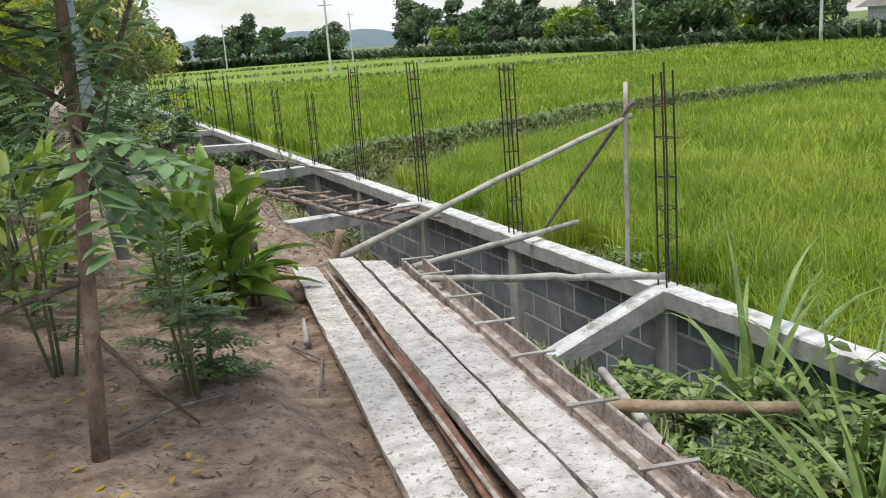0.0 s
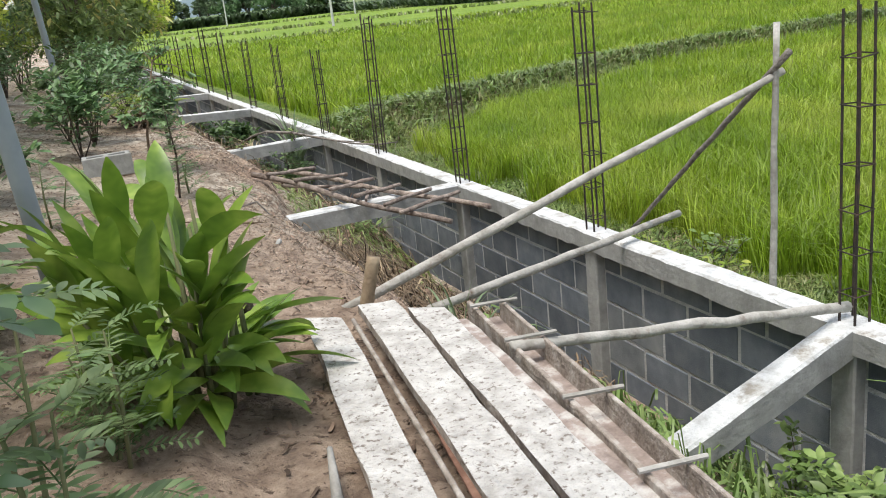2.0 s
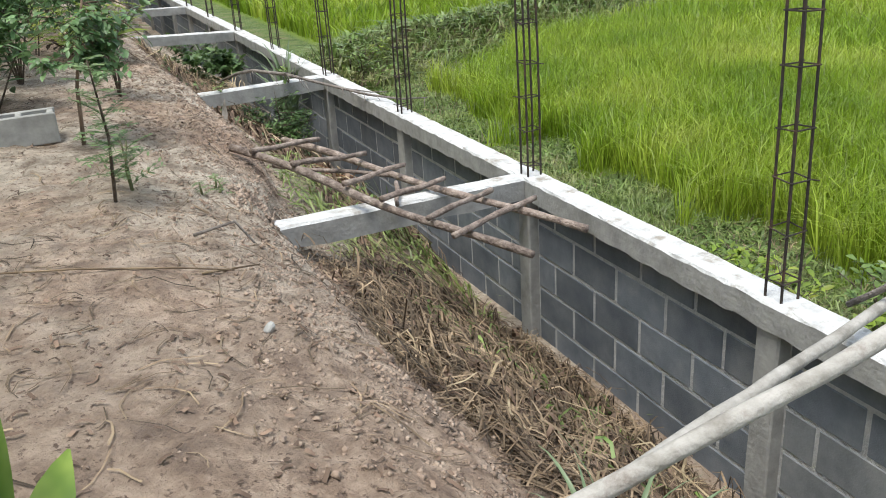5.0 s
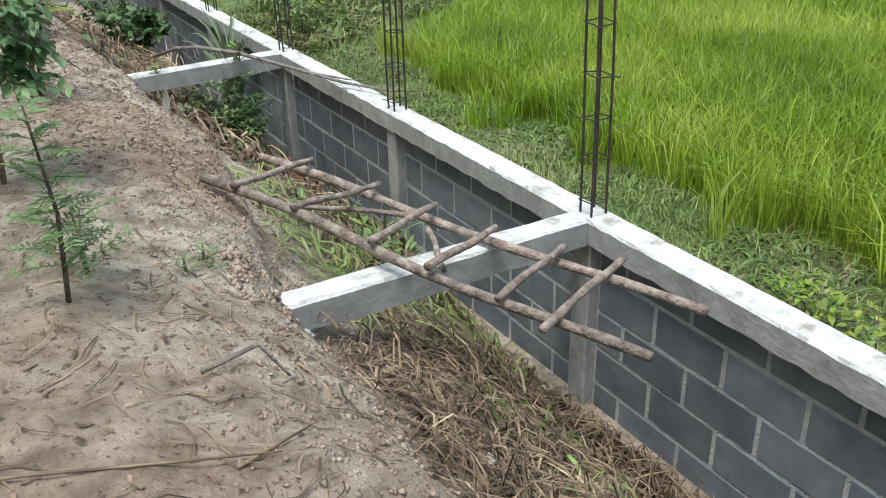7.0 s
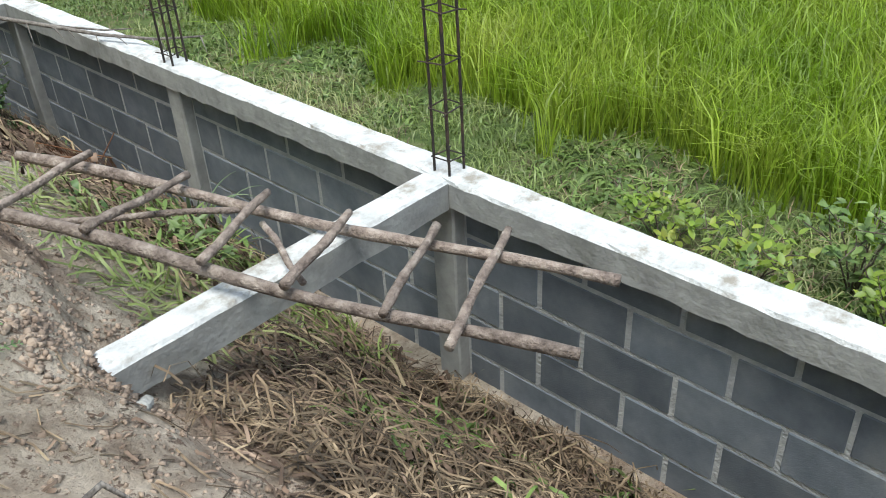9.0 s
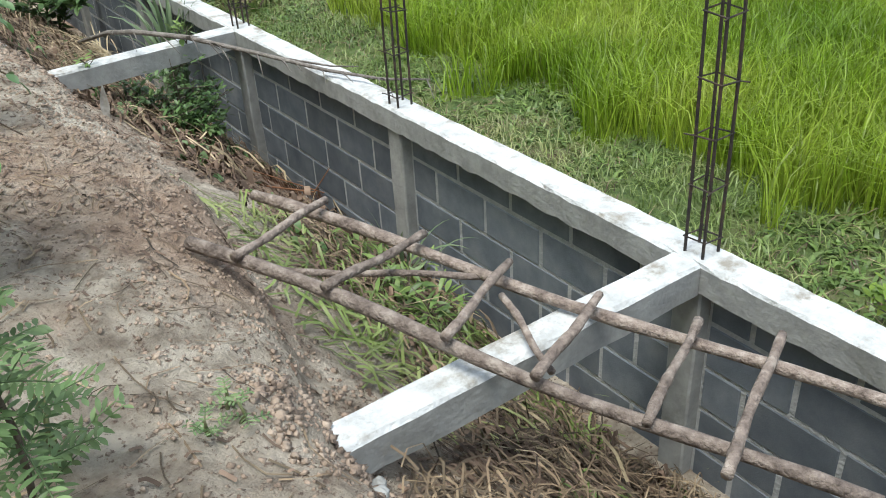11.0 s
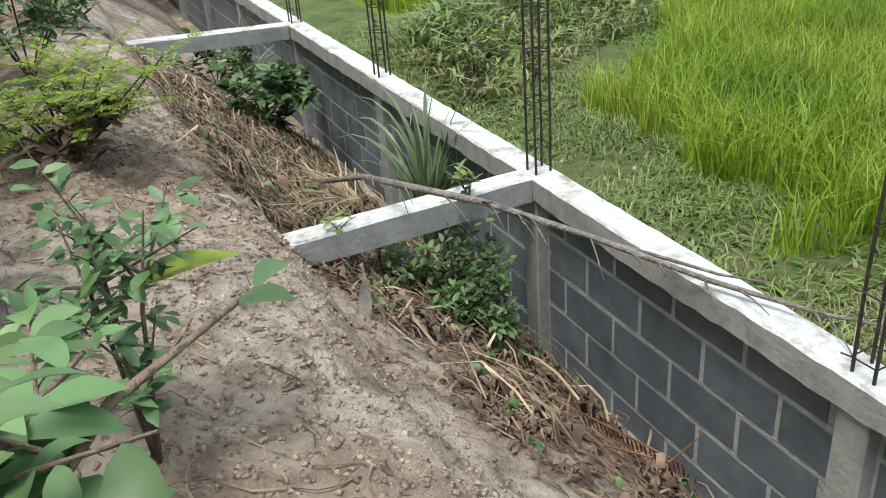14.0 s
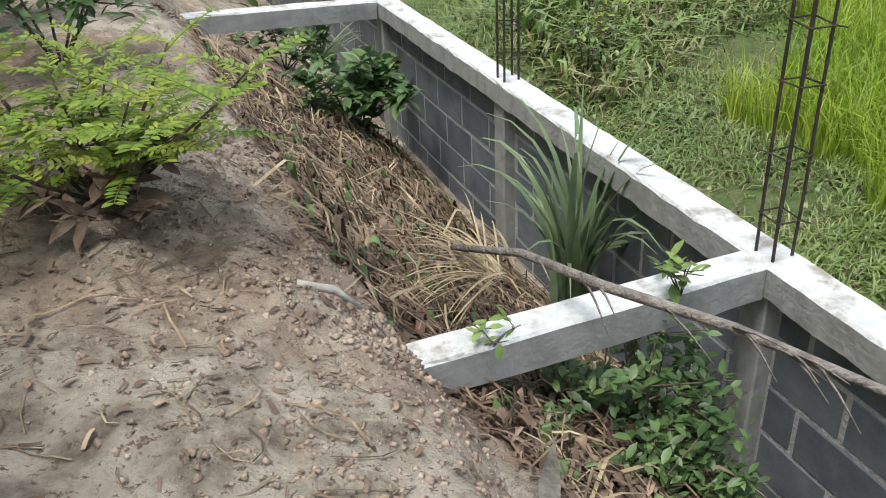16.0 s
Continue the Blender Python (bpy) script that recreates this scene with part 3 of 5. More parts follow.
def rough_stick(a, b, ra, rb, name, bend=0.02, parent=ladder, mat=M_BRANCH):
    a, b = Vector(a), Vector(b)
    n = 14
    ph = random.uniform(0, 6)
    pts = [a.lerp(b, i / n) + Vector((math.sin(ph + 5 * i / n), math.cos(ph + 4 * i / n), 0.6 * math.sin(ph + 6 * i / n))) * bend * math.sin(math.pi * i / n) for i in range(n + 1)]
    rad = [(ra + (rb - ra) * i / n) * random.uniform(0.88, 1.14) for i in range(n + 1)]
    s = Soup()
    s.tube(pts, rad, 8)
    return fix(s.make(name, mat, None, "", True), parent)


rough_stick((-1.47, 5.05, 0.20), (-0.52, 3.00, -0.01), 0.025, 0.021, "rail", 0.025)
rough_stick((-1.06, 5.43, 0.10), (-0.16, 3.10, 0.01), 0.024, 0.020, "rail", 0.02)
RUNGS = (((-1.40, 4.82, 0.22), (-0.90, 5.10, 0.15)), ((-1.24, 4.50, 0.19), (-0.74, 4.66, 0.13)), ((-1.07, 4.08, 0.15), (-0.62, 4.32, 0.12)), ((-0.96, 3.80, 0.12), (-0.51, 4.00, 0.10)), ((-0.83, 3.50, 0.08), (-0.36, 3.72, 0.08)), ((-0.80, 3.26, 0.06), (-0.20, 3.53, 0.06)))
for a, b in RUNGS:
    rough_stick(a, b, 0.017, 0.015, "rung", 0.008)
rough_stick((-1.27, 4.88, 0.09), (-0.69, 4.40, 0.045), 0.013, 0.012, "brace", 0.008)
rough_stick((-0.70, 4.27, 0.04), (-0.86, 3.84, 0.06), 0.014, 0.012, "brace", 0.008)

bp_ = [(-0.88, 8.62, -0.02), (-0.76, 8.3, 0.09), (-0.69, 7.92, 0.16), (-0.47, 7.6, 0.145), (-0.2, 7.2, 0.075), (0.0, 6.72, 0.04), (0.15, 6.35, 0.045), (0.27, 6.05, 0.09)]
branch = thing("fallen_branch", (-0.88, 8.62, -0.02), "long dead branch lying over strut and wall top", "branch")
limb_ = Soup()
limb_.tube(bp_, [0.013, 0.015, 0.017, 0.016, 0.013, 0.011, 0.008, 0.005], 7)
fix(limb_.make("stem", M_DEAD, None, "", True), branch)
limb_ = Soup()
limb_.tube([(-0.2, 7.2, 0.07), (-0.06, 6.98, 0.05), (0.04, 6.72, 0.055), (0.12, 6.55, 0.075)], [0.009, 0.008, 0.006, 0.003], 6)
fix(limb_.make("side_branch", M_DEAD, None, "", True), branch)
random.seed(5)
for i in range(26):
    j = random.randint(1, 6)
    p = Vector(bp_[j]).lerp(Vector(bp_[j + 1]), random.random())
    d = Vector((random.uniform(-0.5, 0.5), -1, random.uniform(-0.5, 0.2))).normalized() * random.uniform(0.05, 0.22)
    limb_ = Soup()
    limb_.tube([p, p + d * 0.5 + Vector((0, 0, 0.01)), p + d], [0.005, 0.0035, 0.0015], 4)
    fix(limb_.make("twig", M_DEAD, None, "", True), branch)

block_stack = thing("concrete_block", (-2.61, 5.25, 0.35), "weathered grey hollow concrete block lying on the soil", "block")
for i in range(3):
    fix(part("web", box_bm((0.035, 0.19, 0.17), 0.004, (-2.78 + 0.17 * i, 5.25, 0.455)), M_CONCRETE), block_stack)
for sy in (-0.0775, 0.0775):
    fix(part("shell", box_bm((0.39, 0.034, 0.175), 0.005, (-2.61, 5.25 + sy, 0.457), 0.003, 3), M_CONCRETE), block_stack)
block_stack.rotation_euler = (0, 0, 0)


def pipe(name, a, b, radius, label):
    s = Soup()
    a, b = Vector(a), Vector(b)
    s.tube([a.lerp(b, u) for u in (0, 0.25, 0.5, 0.75, 1)], radius, 16)
    return tagged(s.make(name, M_PIPE, None, "", True), label, "pole")


pipe("steel_post", (-3.04, 1.5, 0.2), (-3.215, 1.5, 3.2), 0.042, "tall leaning blue-grey metal post standing in soil")
pipe("steel_post", (-2.80, 12.6, 0.25), (-2.97, 12.6, 3.6), 0.05, "tall blue-grey metal post further along the bank")


# ---- grasses ----
def blades(name, pos, height, width, lean, mat, label, category, seed, jitter=0.35):
    """Many tapered blades in one mesh: two wide pairs of points and a tip each."""
    g = np.random.default_rng(seed)
    n = len(pos)
    ang = g.uniform(0, 2 * np.pi, n)
    h = height * g.uniform(1 - jitter, 1 + jitter, n)
    d = np.stack([np.cos(ang), np.sin(ang), np.zeros(n)], 1)
    a2 = ang + g.uniform(0.8, 2.3, n)
    c = np.stack([np.cos(a2), np.sin(a2), np.zeros(n)], 1) * (width * g.uniform(0.7, 1.3, n) / 2)[:, None]
    l_ = (lean * g.uniform(0.2, 1.6, n))[:, None]
    up = np.array([0, 0, 1.0])
    mid = pos + d * l_ * 0.3 * h[:, None] + up * (0.62 * h)[:, None]
    tip = pos + d * l_ * h[:, None] + up * h[:, None] * (1 - 0.25 * np.minimum(l_, 1.5))
    verts = np.stack([pos - c, pos + c, mid - c * 0.8, mid + c * 0.8, tip], 1).reshape(-1, 3)
    me = bpy.data.meshes.new(name)
    base = np.arange(n) * 5
    quads_ = np.stack([base, base + 1, base + 3, base + 2], 1)
    tris = np.stack([base + 2, base + 3, base + 4], 1)
    me.vertices.add(len(verts))
    me.vertices.foreach_set("co", verts.reshape(-1))
    loops = np.concatenate([quads_.reshape(-1), tris.reshape(-1)])
    me.loops.add(len(loops))
    me.loops.foreach_set("vertex_index", loops)
    starts = np.concatenate([np.arange(n) * 4, 4 * n + np.arange(n) * 3])
    me.polygons.add(2 * n)
    me.polygons.foreach_set("loop_start", starts)
    me.update(calc_edges=True)
    me.materials.append(mat)
    return tagged(new(name, me), label, category, kind="stuff")


def scatter(x0, x1, y0, y1, per_m2, seed, keep):
    g = np.random.default_rng(seed)
    n = int((x1 - x0) * (y1 - y0) * per_m2)
    x, y = g.uniform(x0, x1, n), g.uniform(y0, y1, n)
    k = keep(x, y, g)
    x, y = x[k], y[k]
    return np.stack([x, y, ground_height(x, y) - 0.01], 1)


blades("rice_plants", scatter(1.5, 7.5, -3, 14, 1150, 1, lambda x, y, g: rice_mask(x, y) & (value_noise(x, y, 3.0, 9) > g.uniform(-0.9, 0.2, len(x)))), 0.47, 0.012, 0.6, M_RICE, "dense bright green young rice", "rice", 1)
blades("rice_plants", scatter(7.5, 20, -6, 18, 330, 2, lambda x, y, g: rice_mask(x, y)), 0.45, 0.022, 0.5, M_RICE, "dense bright green young rice", "rice", 2)
blades("rice_plants", scatter(2.6, 28, 15, 42, 130, 3, lambda x, y, g: rice_mask(x, y)), 0.5, 0.04, 0.4, M_RICE, "dense bright green young rice", "rice", 3)
blades("rice_plants", scatter(2.6, 60, 40, 66, 26, 7, lambda x, y, g: rice_mask(x, y)), 0.5, 0.11, 0.4, M_RICE, "dense bright green young rice", "rice", 7)
blades("rice_plants", scatter(20, 60, 2, 42, 40, 8, lambda x, y, g: rice_mask(x, y) & ((x > 28) | (y < 17))), 0.5, 0.08, 0.4, M_RICE, "dense bright green young rice", "rice", 8)
blades("rice_plants", scatter(1.5, 20, -14, -3, 150, 18, lambda x, y, g: rice_mask(x, y) & ((x < 7.5) | (y < -6))), 0.45, 0.03, 0.5, M_RICE, "dense bright green young rice", "rice", 18)
blades("bund_weeds", scatter(-30, 66, 100, 180, 4, 16, lambda x, y, g: (np.abs(y - 108 + 0.12 * x) < 1.3) | (np.abs(y - 150 - 0.1 * x) < 1.6)), 0.5, 0.25, 1.0, M_VERGE, "rough weeds on far paddy bunds", "weeds", 16)
blades("verge_grass", scatter(0.17, 7, -3, 16, 900, 4, lambda x, y, g: ~rice_mask(x, y) & (value_noise(x, y, 1.4, 12) > g.uniform(-0.38, 0.22, len(x)))), 0.10, 0.010, 1.2, M_VERGE, "short green and straw-coloured grass along the wall", "grass", 4)
blades("verge_clover", scatter(0.2, 6, -2, 15, 520, 14, lambda x, y, g: ~rice_mask(x, y) & (value_noise(x, y, 1.1, 13) > g.uniform(-0.35, 0.35, len(x)))), 0.06, 0.03, 1.8, M_WEED, "low broad-leaved weeds on the verge", "weeds", 14)
blades("verge_straw", scatter(0.2, 6, -2, 15, 260, 15, lambda x, y, g: ~rice_mask(x, y) & (value_noise(x, y, 0.9, 19) > g.uniform(-0.2, 0.4, len(x)))), 0.07, 0.008, 2.2, M_STRAW, "dry straw-coloured grass on the verge", "grass", 15)
blades("bund_weeds", scatter(1.5, 30, 12, 20, 260, 5, lambda x, y, g: np.abs(y - np.interp(x, BUND_X, BUND_Y)) < 1.7), 0.22, 0.03, 1.3, M_VERGE, "rough weeds on a paddy bund", "weeds", 5)
blades("bund_weeds", scatter(1.5, 30, 11, 21, 60, 9, lambda x, y, g: np.abs(y - np.interp(x, BUND_X, BUND_Y)) < g.uniform(0.2, 1.9, len(x))), 0.26, 0.07, 1.6, M_WEED, "broad-leaved weeds on a paddy bund", "weeds", 9)
blades("bund_straw", scatter(1.5, 30, 11, 21, 90, 10, lambda x, y, g: np.abs(y - np.interp(x, BUND_X, BUND_Y)) < 1.5), 0.16, 0.03, 2.0, M_STRAW, "dry grass on a paddy bund", "grass", 10)
blades("bund_weeds", scatter(-20, 80, 50, 75, 16, 6, lambda x, y, g: np.abs(y - np.interp(x, BUND_FAR_X, BUND_FAR_Y)) < 1.1), 0.3, 0.12, 1.2, M_VERGE, "rough weeds on a far paddy bund", "weeds", 6)


def straw(name, n, x0, x1, y0, y1, length, width, seed, mat, label, dens, lift=0.03):
    """Loose strands lying on the ground, each a bent ribbon."""
    g = np.random.default_rng(seed)
    x, y = g.uniform(x0, x1, n * 3), g.uniform(y0, y1, n * 3)
    k = dens(x, y, g)
    x, y = x[k][:n], y[k][:n]
    m = len(x)
    ang = g.uniform(0, np.pi * 2, m)
    ln = length * g.uniform(0.4, 1.5, m)
    w = width * g.uniform(0.6, 1.4, m)
    bend = g.uniform(-0.9, 0.9, m)
    rise = np.abs(g.normal(0, lift, m))
    segs = []
    for i in range(4):
        u = i / 3 - 0.5
        aa = ang + bend * u
        px, py = x + np.cos(aa) * ln * u, y + np.sin(aa) * ln * u
        px = np.minimum(px, 0.0)
        pz = ground_height(px, py) + 0.006 + rise * (1 - (2 * u) ** 2 * g.uniform(0.2, 1.0, m))
        ox, oy = -np.sin(aa) * w, np.cos(aa) * w
        segs.append(np.stack([px - ox, py - oy, pz], 1))
        segs.append(np.stack([px + ox, py + oy, pz + w * 0.5], 1))
    verts = np.stack(segs, 1).reshape(-1, 3)
    base = np.arange(m) * 8
    q = np.stack([np.stack([base + 2 * i, base + 2 * i + 1, base + 2 * i + 3, base + 2 * i + 2], 1) for i in range(3)], 1).reshape(-1, 4)
    me = bpy.data.meshes.new(name)
    me.vertices.add(len(verts))
    me.vertices.foreach_set("co", verts.reshape(-1))
    me.loops.add(q.size)
    me.loops.foreach_set("vertex_index", q.reshape(-1))
    me.polygons.add(len(q))
    me.polygons.foreach_set("loop_start", np.arange(len(q)) * 4)
    me.update(calc_edges=True)
    me.materials.append(mat)
    return tagged(new(name, me), label, "dry grass", kind="stuff")


def trench(x, y, g):
    lip = np.interp(y, (1.6, 3.0, 3.8, 4.2, 6.0, 7.6, 8.3, 9.0, 11.5), (-1.15, -1.38, -1.42, -1.0, -0.85, -1.05, -1.30, -1.42, -1.40))
    thin = np.interp(y, (4.0, 4.3, 5.8, 6.4), (1.0, 0.45, 0.45, 1.0))
    patch = np.clip(value_noise(x, y, 2.6, 17) * 2.2 + 0.75, 0.15, 1)
    return (g.uniform(0, 1, len(x)) < np.clip((x - lip) / 0.16, 0, 1) * thin * patch)


def trench_straw(x, y, g):
    """Dry stems lie thinner where weeds and brown leaves cover the trench."""
    return trench(x, y, g) & (g.uniform(0, 1, len(x)) < np.interp(y, (5.6, 6.2, 7.8, 8.2), (1, 0.22, 0.22, 1)))


straw("dry_grass", 12000, -1.5, -0.03, 1.6, 12.0, 0.22, 0.0028, 31, M_STRAW, "heap of cut dry grass and stems in the trench", trench_straw, 0.06)
straw("dry_stalks", 420, -1.45, -0.05, 1.7, 12.0, 0.34, 0.0048, 39, M_STALK, "thick pale dry stalks strewn over cut grass", trench, 0.10)
straw("dry_grass", 12000, -1.5, -0.03, 1.6, 12.0, 0.13, 0.0045, 35, M_LITTER, "matted dark brown dead stems in the trench", trench, 0.035)
straw("dead_leaves", 3200, -1.45, -0.05, 1.8, 12.0, 0.045, 0.013, 45, M_LITTER, "brown curled dead leaves over dry stems in the trench", trench, 0.05)
straw("dead_leaves", 700, -1.45, -0.05, 5.5, 11.5, 0.045, 0.012, 46, M_DARKLEAF, "small green leaves strewn among dead stems in the trench", trench, 0.05)
straw("green_cuttings", 850, -1.2, -0.05, 4.15, 6.0, 0.16, 0.0045, 36, M_VERGE, "limp green cut grass in the trench", lambda x, y, g: (x > -1.15) & (g.uniform(0, 1, len(x)) < np.interp(y, (4.1, 4.5, 5.8, 7.6), (0.3, 1, 1, 0.15))), 0.06)
straw("dry_grass", 4200, -1.45, -0.03, 1.7, 3.98, 0.20, 0.0030, 38, M_STRAW, "thick thatch of cut dry grass in the trench", lambda x, y, g: (x > -1.33 + 0.1 * np.sin(y * 4)) & (value_noise(x, y, 3.0, 27) > g.uniform(-0.5, 0.2, len(x))), 0.07)
straw("green_cuttings", 500, -0.9, -0.05, 1.6, 4.0, 0.12, 0.006, 37, M_WEED, "sparse green weeds among dry grass", lambda x, y, g: x > -0.9, 0.05)
straw("leaf_litter", 4200, -3.4, -0.8, -3.4, 10.5, 0.035, 0.0045, 32, M_LITTER, "scattered dead leaves and twigs on bare soil", lambda x, y, g: value_noise(x, y, 1.1, 20) > g.uniform(-0.4, 0.45, len(x)), 0.006)
straw("dry_grass", 900, -3.2, -1.5, 1.5, 10, 0.16, 0.0022, 33, M_STRAW, "a few dry stalks lying on the path", lambda x, y, g: g.uniform(0, 1, len(x)) < 0.5, 0.006)
straw("trench_weeds", 3200, -1.35, -0.05, -2.6, 1.2, 0.12, 0.006, 34, M_WEED, "low green weeds in the trench", lambda x, y, g: x > -1.35, 0.10)


def clods(name, n, x0, x1, y0, y1, size, seed, label, dens):
    """Loose lumps of earth: uneven eight-faced bodies half sunk in the soil."""
    g = np.random.default_rng(seed)
    x, y = g.uniform(x0, x1, n * 4), g.uniform(y0, y1, n * 4)
    k = dens(x, y, g)
    x, y = x[k][:n], y[k][:n]
    m = len(x)
    r = size * g.uniform(0.35, 1.0, m) ** 1.5
    c = np.stack([x, y, ground_height(x, y) - r * 0.1], 1)
    axes = np.array([[1, 0, 0], [0, 1, 0], [-1, 0, 0], [0, -1, 0], [0, 0, 0.7], [0, 0, -0.7]], float)
    verts = (c[:, None, :] + axes[None] * r[:, None, None] * g.uniform(0.6, 1.3, (m, 6, 1)) + g.normal(0, 0.18, (m, 6, 3)) * r[:, None, None]).reshape(-1, 3)
    tri = np.array([[0, 1, 4], [1, 2, 4], [2, 3, 4], [3, 0, 4], [1, 0, 5], [2, 1, 5], [3, 2, 5], [0, 3, 5]])
    f = (np.arange(m)[:, None, None] * 6 + tri[None]).reshape(-1, 3)
    me = bpy.data.meshes.new(name)
    me.vertices.add(len(verts))
    me.vertices.foreach_set("co", verts.reshape(-1))
    me.loops.add(f.size)
    me.loops.foreach_set("vertex_index", f.reshape(-1))
    me.polygons.add(len(f))
    me.polygons.foreach_set("loop_start", np.arange(len(f)) * 3)
    me.update(calc_edges=True)
    me.materials.append(M_CLOD)
    return tagged(new(name, me), label, "soil", kind="stuff")


M_CLOD = material("earth_lump", [(0.18, 0.128, 0.095), (0.31, 0.232, 0.175), (0.44, 0.35, 0.275)], scale=7, bump=0.5, bump_scale=120, vary=0.25, island=True)
clods("soil_lumps", 9000, -2.1, -1.0, 1.4, 9.5, 0.016, 51, "loose lumps of reddish earth along the rim of the bank", lambda x, y, g: g.uniform(0, 1, len(x)) < np.interp(x, (-2.1, -1.7, -1.4, -1.1), (0.15, 0.8, 1.0, 0.3)))
clods("soil_lumps", 5000, -3.5, -1.2, -3.5, 9.5, 0.008, 52, "small crumbs of earth scattered over the path", lambda x, y, g: value_noise(x, y, 1.7, 23) > g.uniform(-0.4, 0.3, len(x)))
for cx, cy, sd in ((-1.52, 4.06, 53), (-1.30, 8.06, 54), (-1.4, 12.06, 55)):
    clods("soil_lumps", 420, cx - 0.16, cx + 0.14, cy - 0.2, cy + 0.2, 0.022, sd, "heap of loose earth around the end of a strut", lambda x, y, g: g.uniform(0, 1, len(x)) < 0.8)


# ---- plants ----
def vec(az, el):
    return Vector((math.cos(az) * math.cos(el), math.sin(az) * math.cos(el), math.sin(el)))


CLEAR = ((-2.68, -0.75), (-2.60, -0.60), (-2.50, -0.46), (-2.42, -0.33), (-2.35, -0.20), (-2.29, -0.08), (-2.28, 0.03), (-2.28, 0.14), (-2.30, 0.24), (-2.35, 0.34), (-2.41, 0.44), (-2.47, 0.54), (-2.47, 0.65), (-2.45, 0.77))


def in_the_way(q):
    """A point that would brush against someone walking along the path."""
    return q.z > gz(q.x, q.y) + 0.42 and min((q.x - x) ** 2 + (q.y - y) ** 2 for x, y in CLEAR) < 0.020


def ginger(at, height, shoots, seed, label, spread_=0.5, mat=M_GINGER):
    random.seed(seed)
    at = Vector((at[0], at[1], gz(at[0], at[1]) - 0.02))
    plant = thing("ginger_plant", at, label, "plant", "broad-leaved clumps")
    for i in range(shoots):
        az = 2 * math.pi * i / shoots + random.uniform(-0.4, 0.4)
        el = random.uniform(1.05, 1.42)
        h = height * random.uniform(0.42, 0.72)
        b = Vector((math.cos(az), math.sin(az), 0)) * random.uniform(0.03, 0.18)
        top = b + vec(az, el) * h
        if any(in_the_way(at + b.lerp(top, k)) for k in (0.7, 0.85, 1.0)):
            top = b + Vector((-0.02, -0.02, h))
        s = Soup()
        s.tube([b, b.lerp(top, 0.5) + Vector((0, 0, 0.02)), top], [0.012, 0.009, 0.006], 6)
        s.make("stalk", M_STEM, plant, "", True)
        for j in range(8):
            u = 0.18 + 0.82 * j / 7
            p = b.lerp(top, min(u, 1.0))
            a2 = az + (0.55 if j % 2 else -0.55) + random.uniform(-0.5, 0.5)
            e2 = random.uniform(0.05, 0.85) if j < 3 else random.uniform(0.6, 1.35)
            lf = Soup()
            ln = height * random.uniform(0.28, 0.39)
            if any(in_the_way(at + p + vec(a2, e2) * ln * k) for k in (0.1, 0.4, 0.7, 1.0)):
                continue
            lf.leaf(p, vec(a2, e2), ln, ln * random.uniform(0.215, 0.27), random.uniform(0.4, 1.5) * spread_ * 2.0, 9, 0.30, random.uniform(-0.7, 0.7), 1.5, 0.45)
            lf.make("leaf", mat, plant, "", True)
    return plant


ginger((-2.62, 0.36), 1.0, 30, 1, "lush ginger-like plant with long broad green leaves")
ginger((-3.52, 1.0), 0.9, 9, 2, "ginger-like plant with broad green leaves beside a post")
ginger((-3.66, 0.25), 0.9, 8, 3, "ginger-like plant with yellowing broad leaves", mat=M_LIME)
ginger((-3.75, 2.4), 0.95, 6, 9, "ginger-like plant with broad green leaves in the hedge")


def pinnate(s, base, way, length, leaflets, size, droop=0.3, width=0.32):
    """A rachis with paired leaflets; returns nothing, fills s."""
    p, d = Vector(base), Vector(way).normalized()
    pts = [p.copy()]
    n = leaflets
    for i in range(n):
        d = (d + Vector((0, 0, -droop / n))).normalized()
        p = p + d * (length / n)
        pts.append(p.copy())
        across = d.cross(Vector((0, 0, 1)))
        across = across.normalized() if across.length > 1e-3 else Vector((1, 0, 0))
        for sg in (-1, 1):
            w = (across * sg + d * 0.45 + Vector((0, 0, random.uniform(-0.15, 0.25)))).normalized()
            s.leaf(p, w, size * random.uniform(0.8, 1.15) * (1 - 0.45 * abs(i / n - 0.4)), size * width, 0.35, 4, 0.18, random.uniform(-0.4, 0.4), 1.5, 0.45)
    s.tube(pts, 0.0018, 3, False)


def pinnate_plant(name, at, height, stems, fronds, frond_len, leaflets, size, mat, seed, label, category="plant", lean=0.25, droop=0.4, low=0.25, stem_r=0.008, width=0.32, group="", stem_mat=None, elev=(0.1, 0.8)):
    random.seed(seed)
    at = Vector((at[0], at[1], gz(at[0], at[1]) - 0.02))
    plant = thing(name, at, label, category, group)
    foliage = Soup()
    for i in range(stems):
        az = random.uniform(0, 2 * math.pi)
        h = height * random.uniform(0.75, 1.05)
        b = vec(az, 0) * random.uniform(0, 0.06) * (stems > 1)
        top = b + vec(az + random.uniform(-1, 1), 0) * h * lean * random.random() + Vector((0, 0, h))
        mid = b.lerp(top, 0.5) + Vector((random.uniform(-0.03, 0.03), random.uniform(-0.03, 0.03), 0))
        s = Soup()
        s.tube([b, mid, top], [stem_r, stem_r * 0.75, stem_r * 0.35], 6)
        s.make("stem", stem_mat or M_STEM, plant, "", True)
        for j in range(fronds):
            u = low + (1 - low) * j / max(1, fronds - 1)
            p = b.lerp(mid, u * 2) if u < 0.5 else mid.lerp(top, u * 2 - 1)
            a2 = j * 2.4 + random.uniform(-0.4, 0.4)
            pinnate(foliage, p, vec(a2, random.uniform(*elev)), frond_len * random.uniform(0.7, 1.15) * (1.15 - 0.5 * u), leaflets, size, droop, width)
    foliage.make("foliage", mat, plant, "", True)
    return plant


random.seed(2)
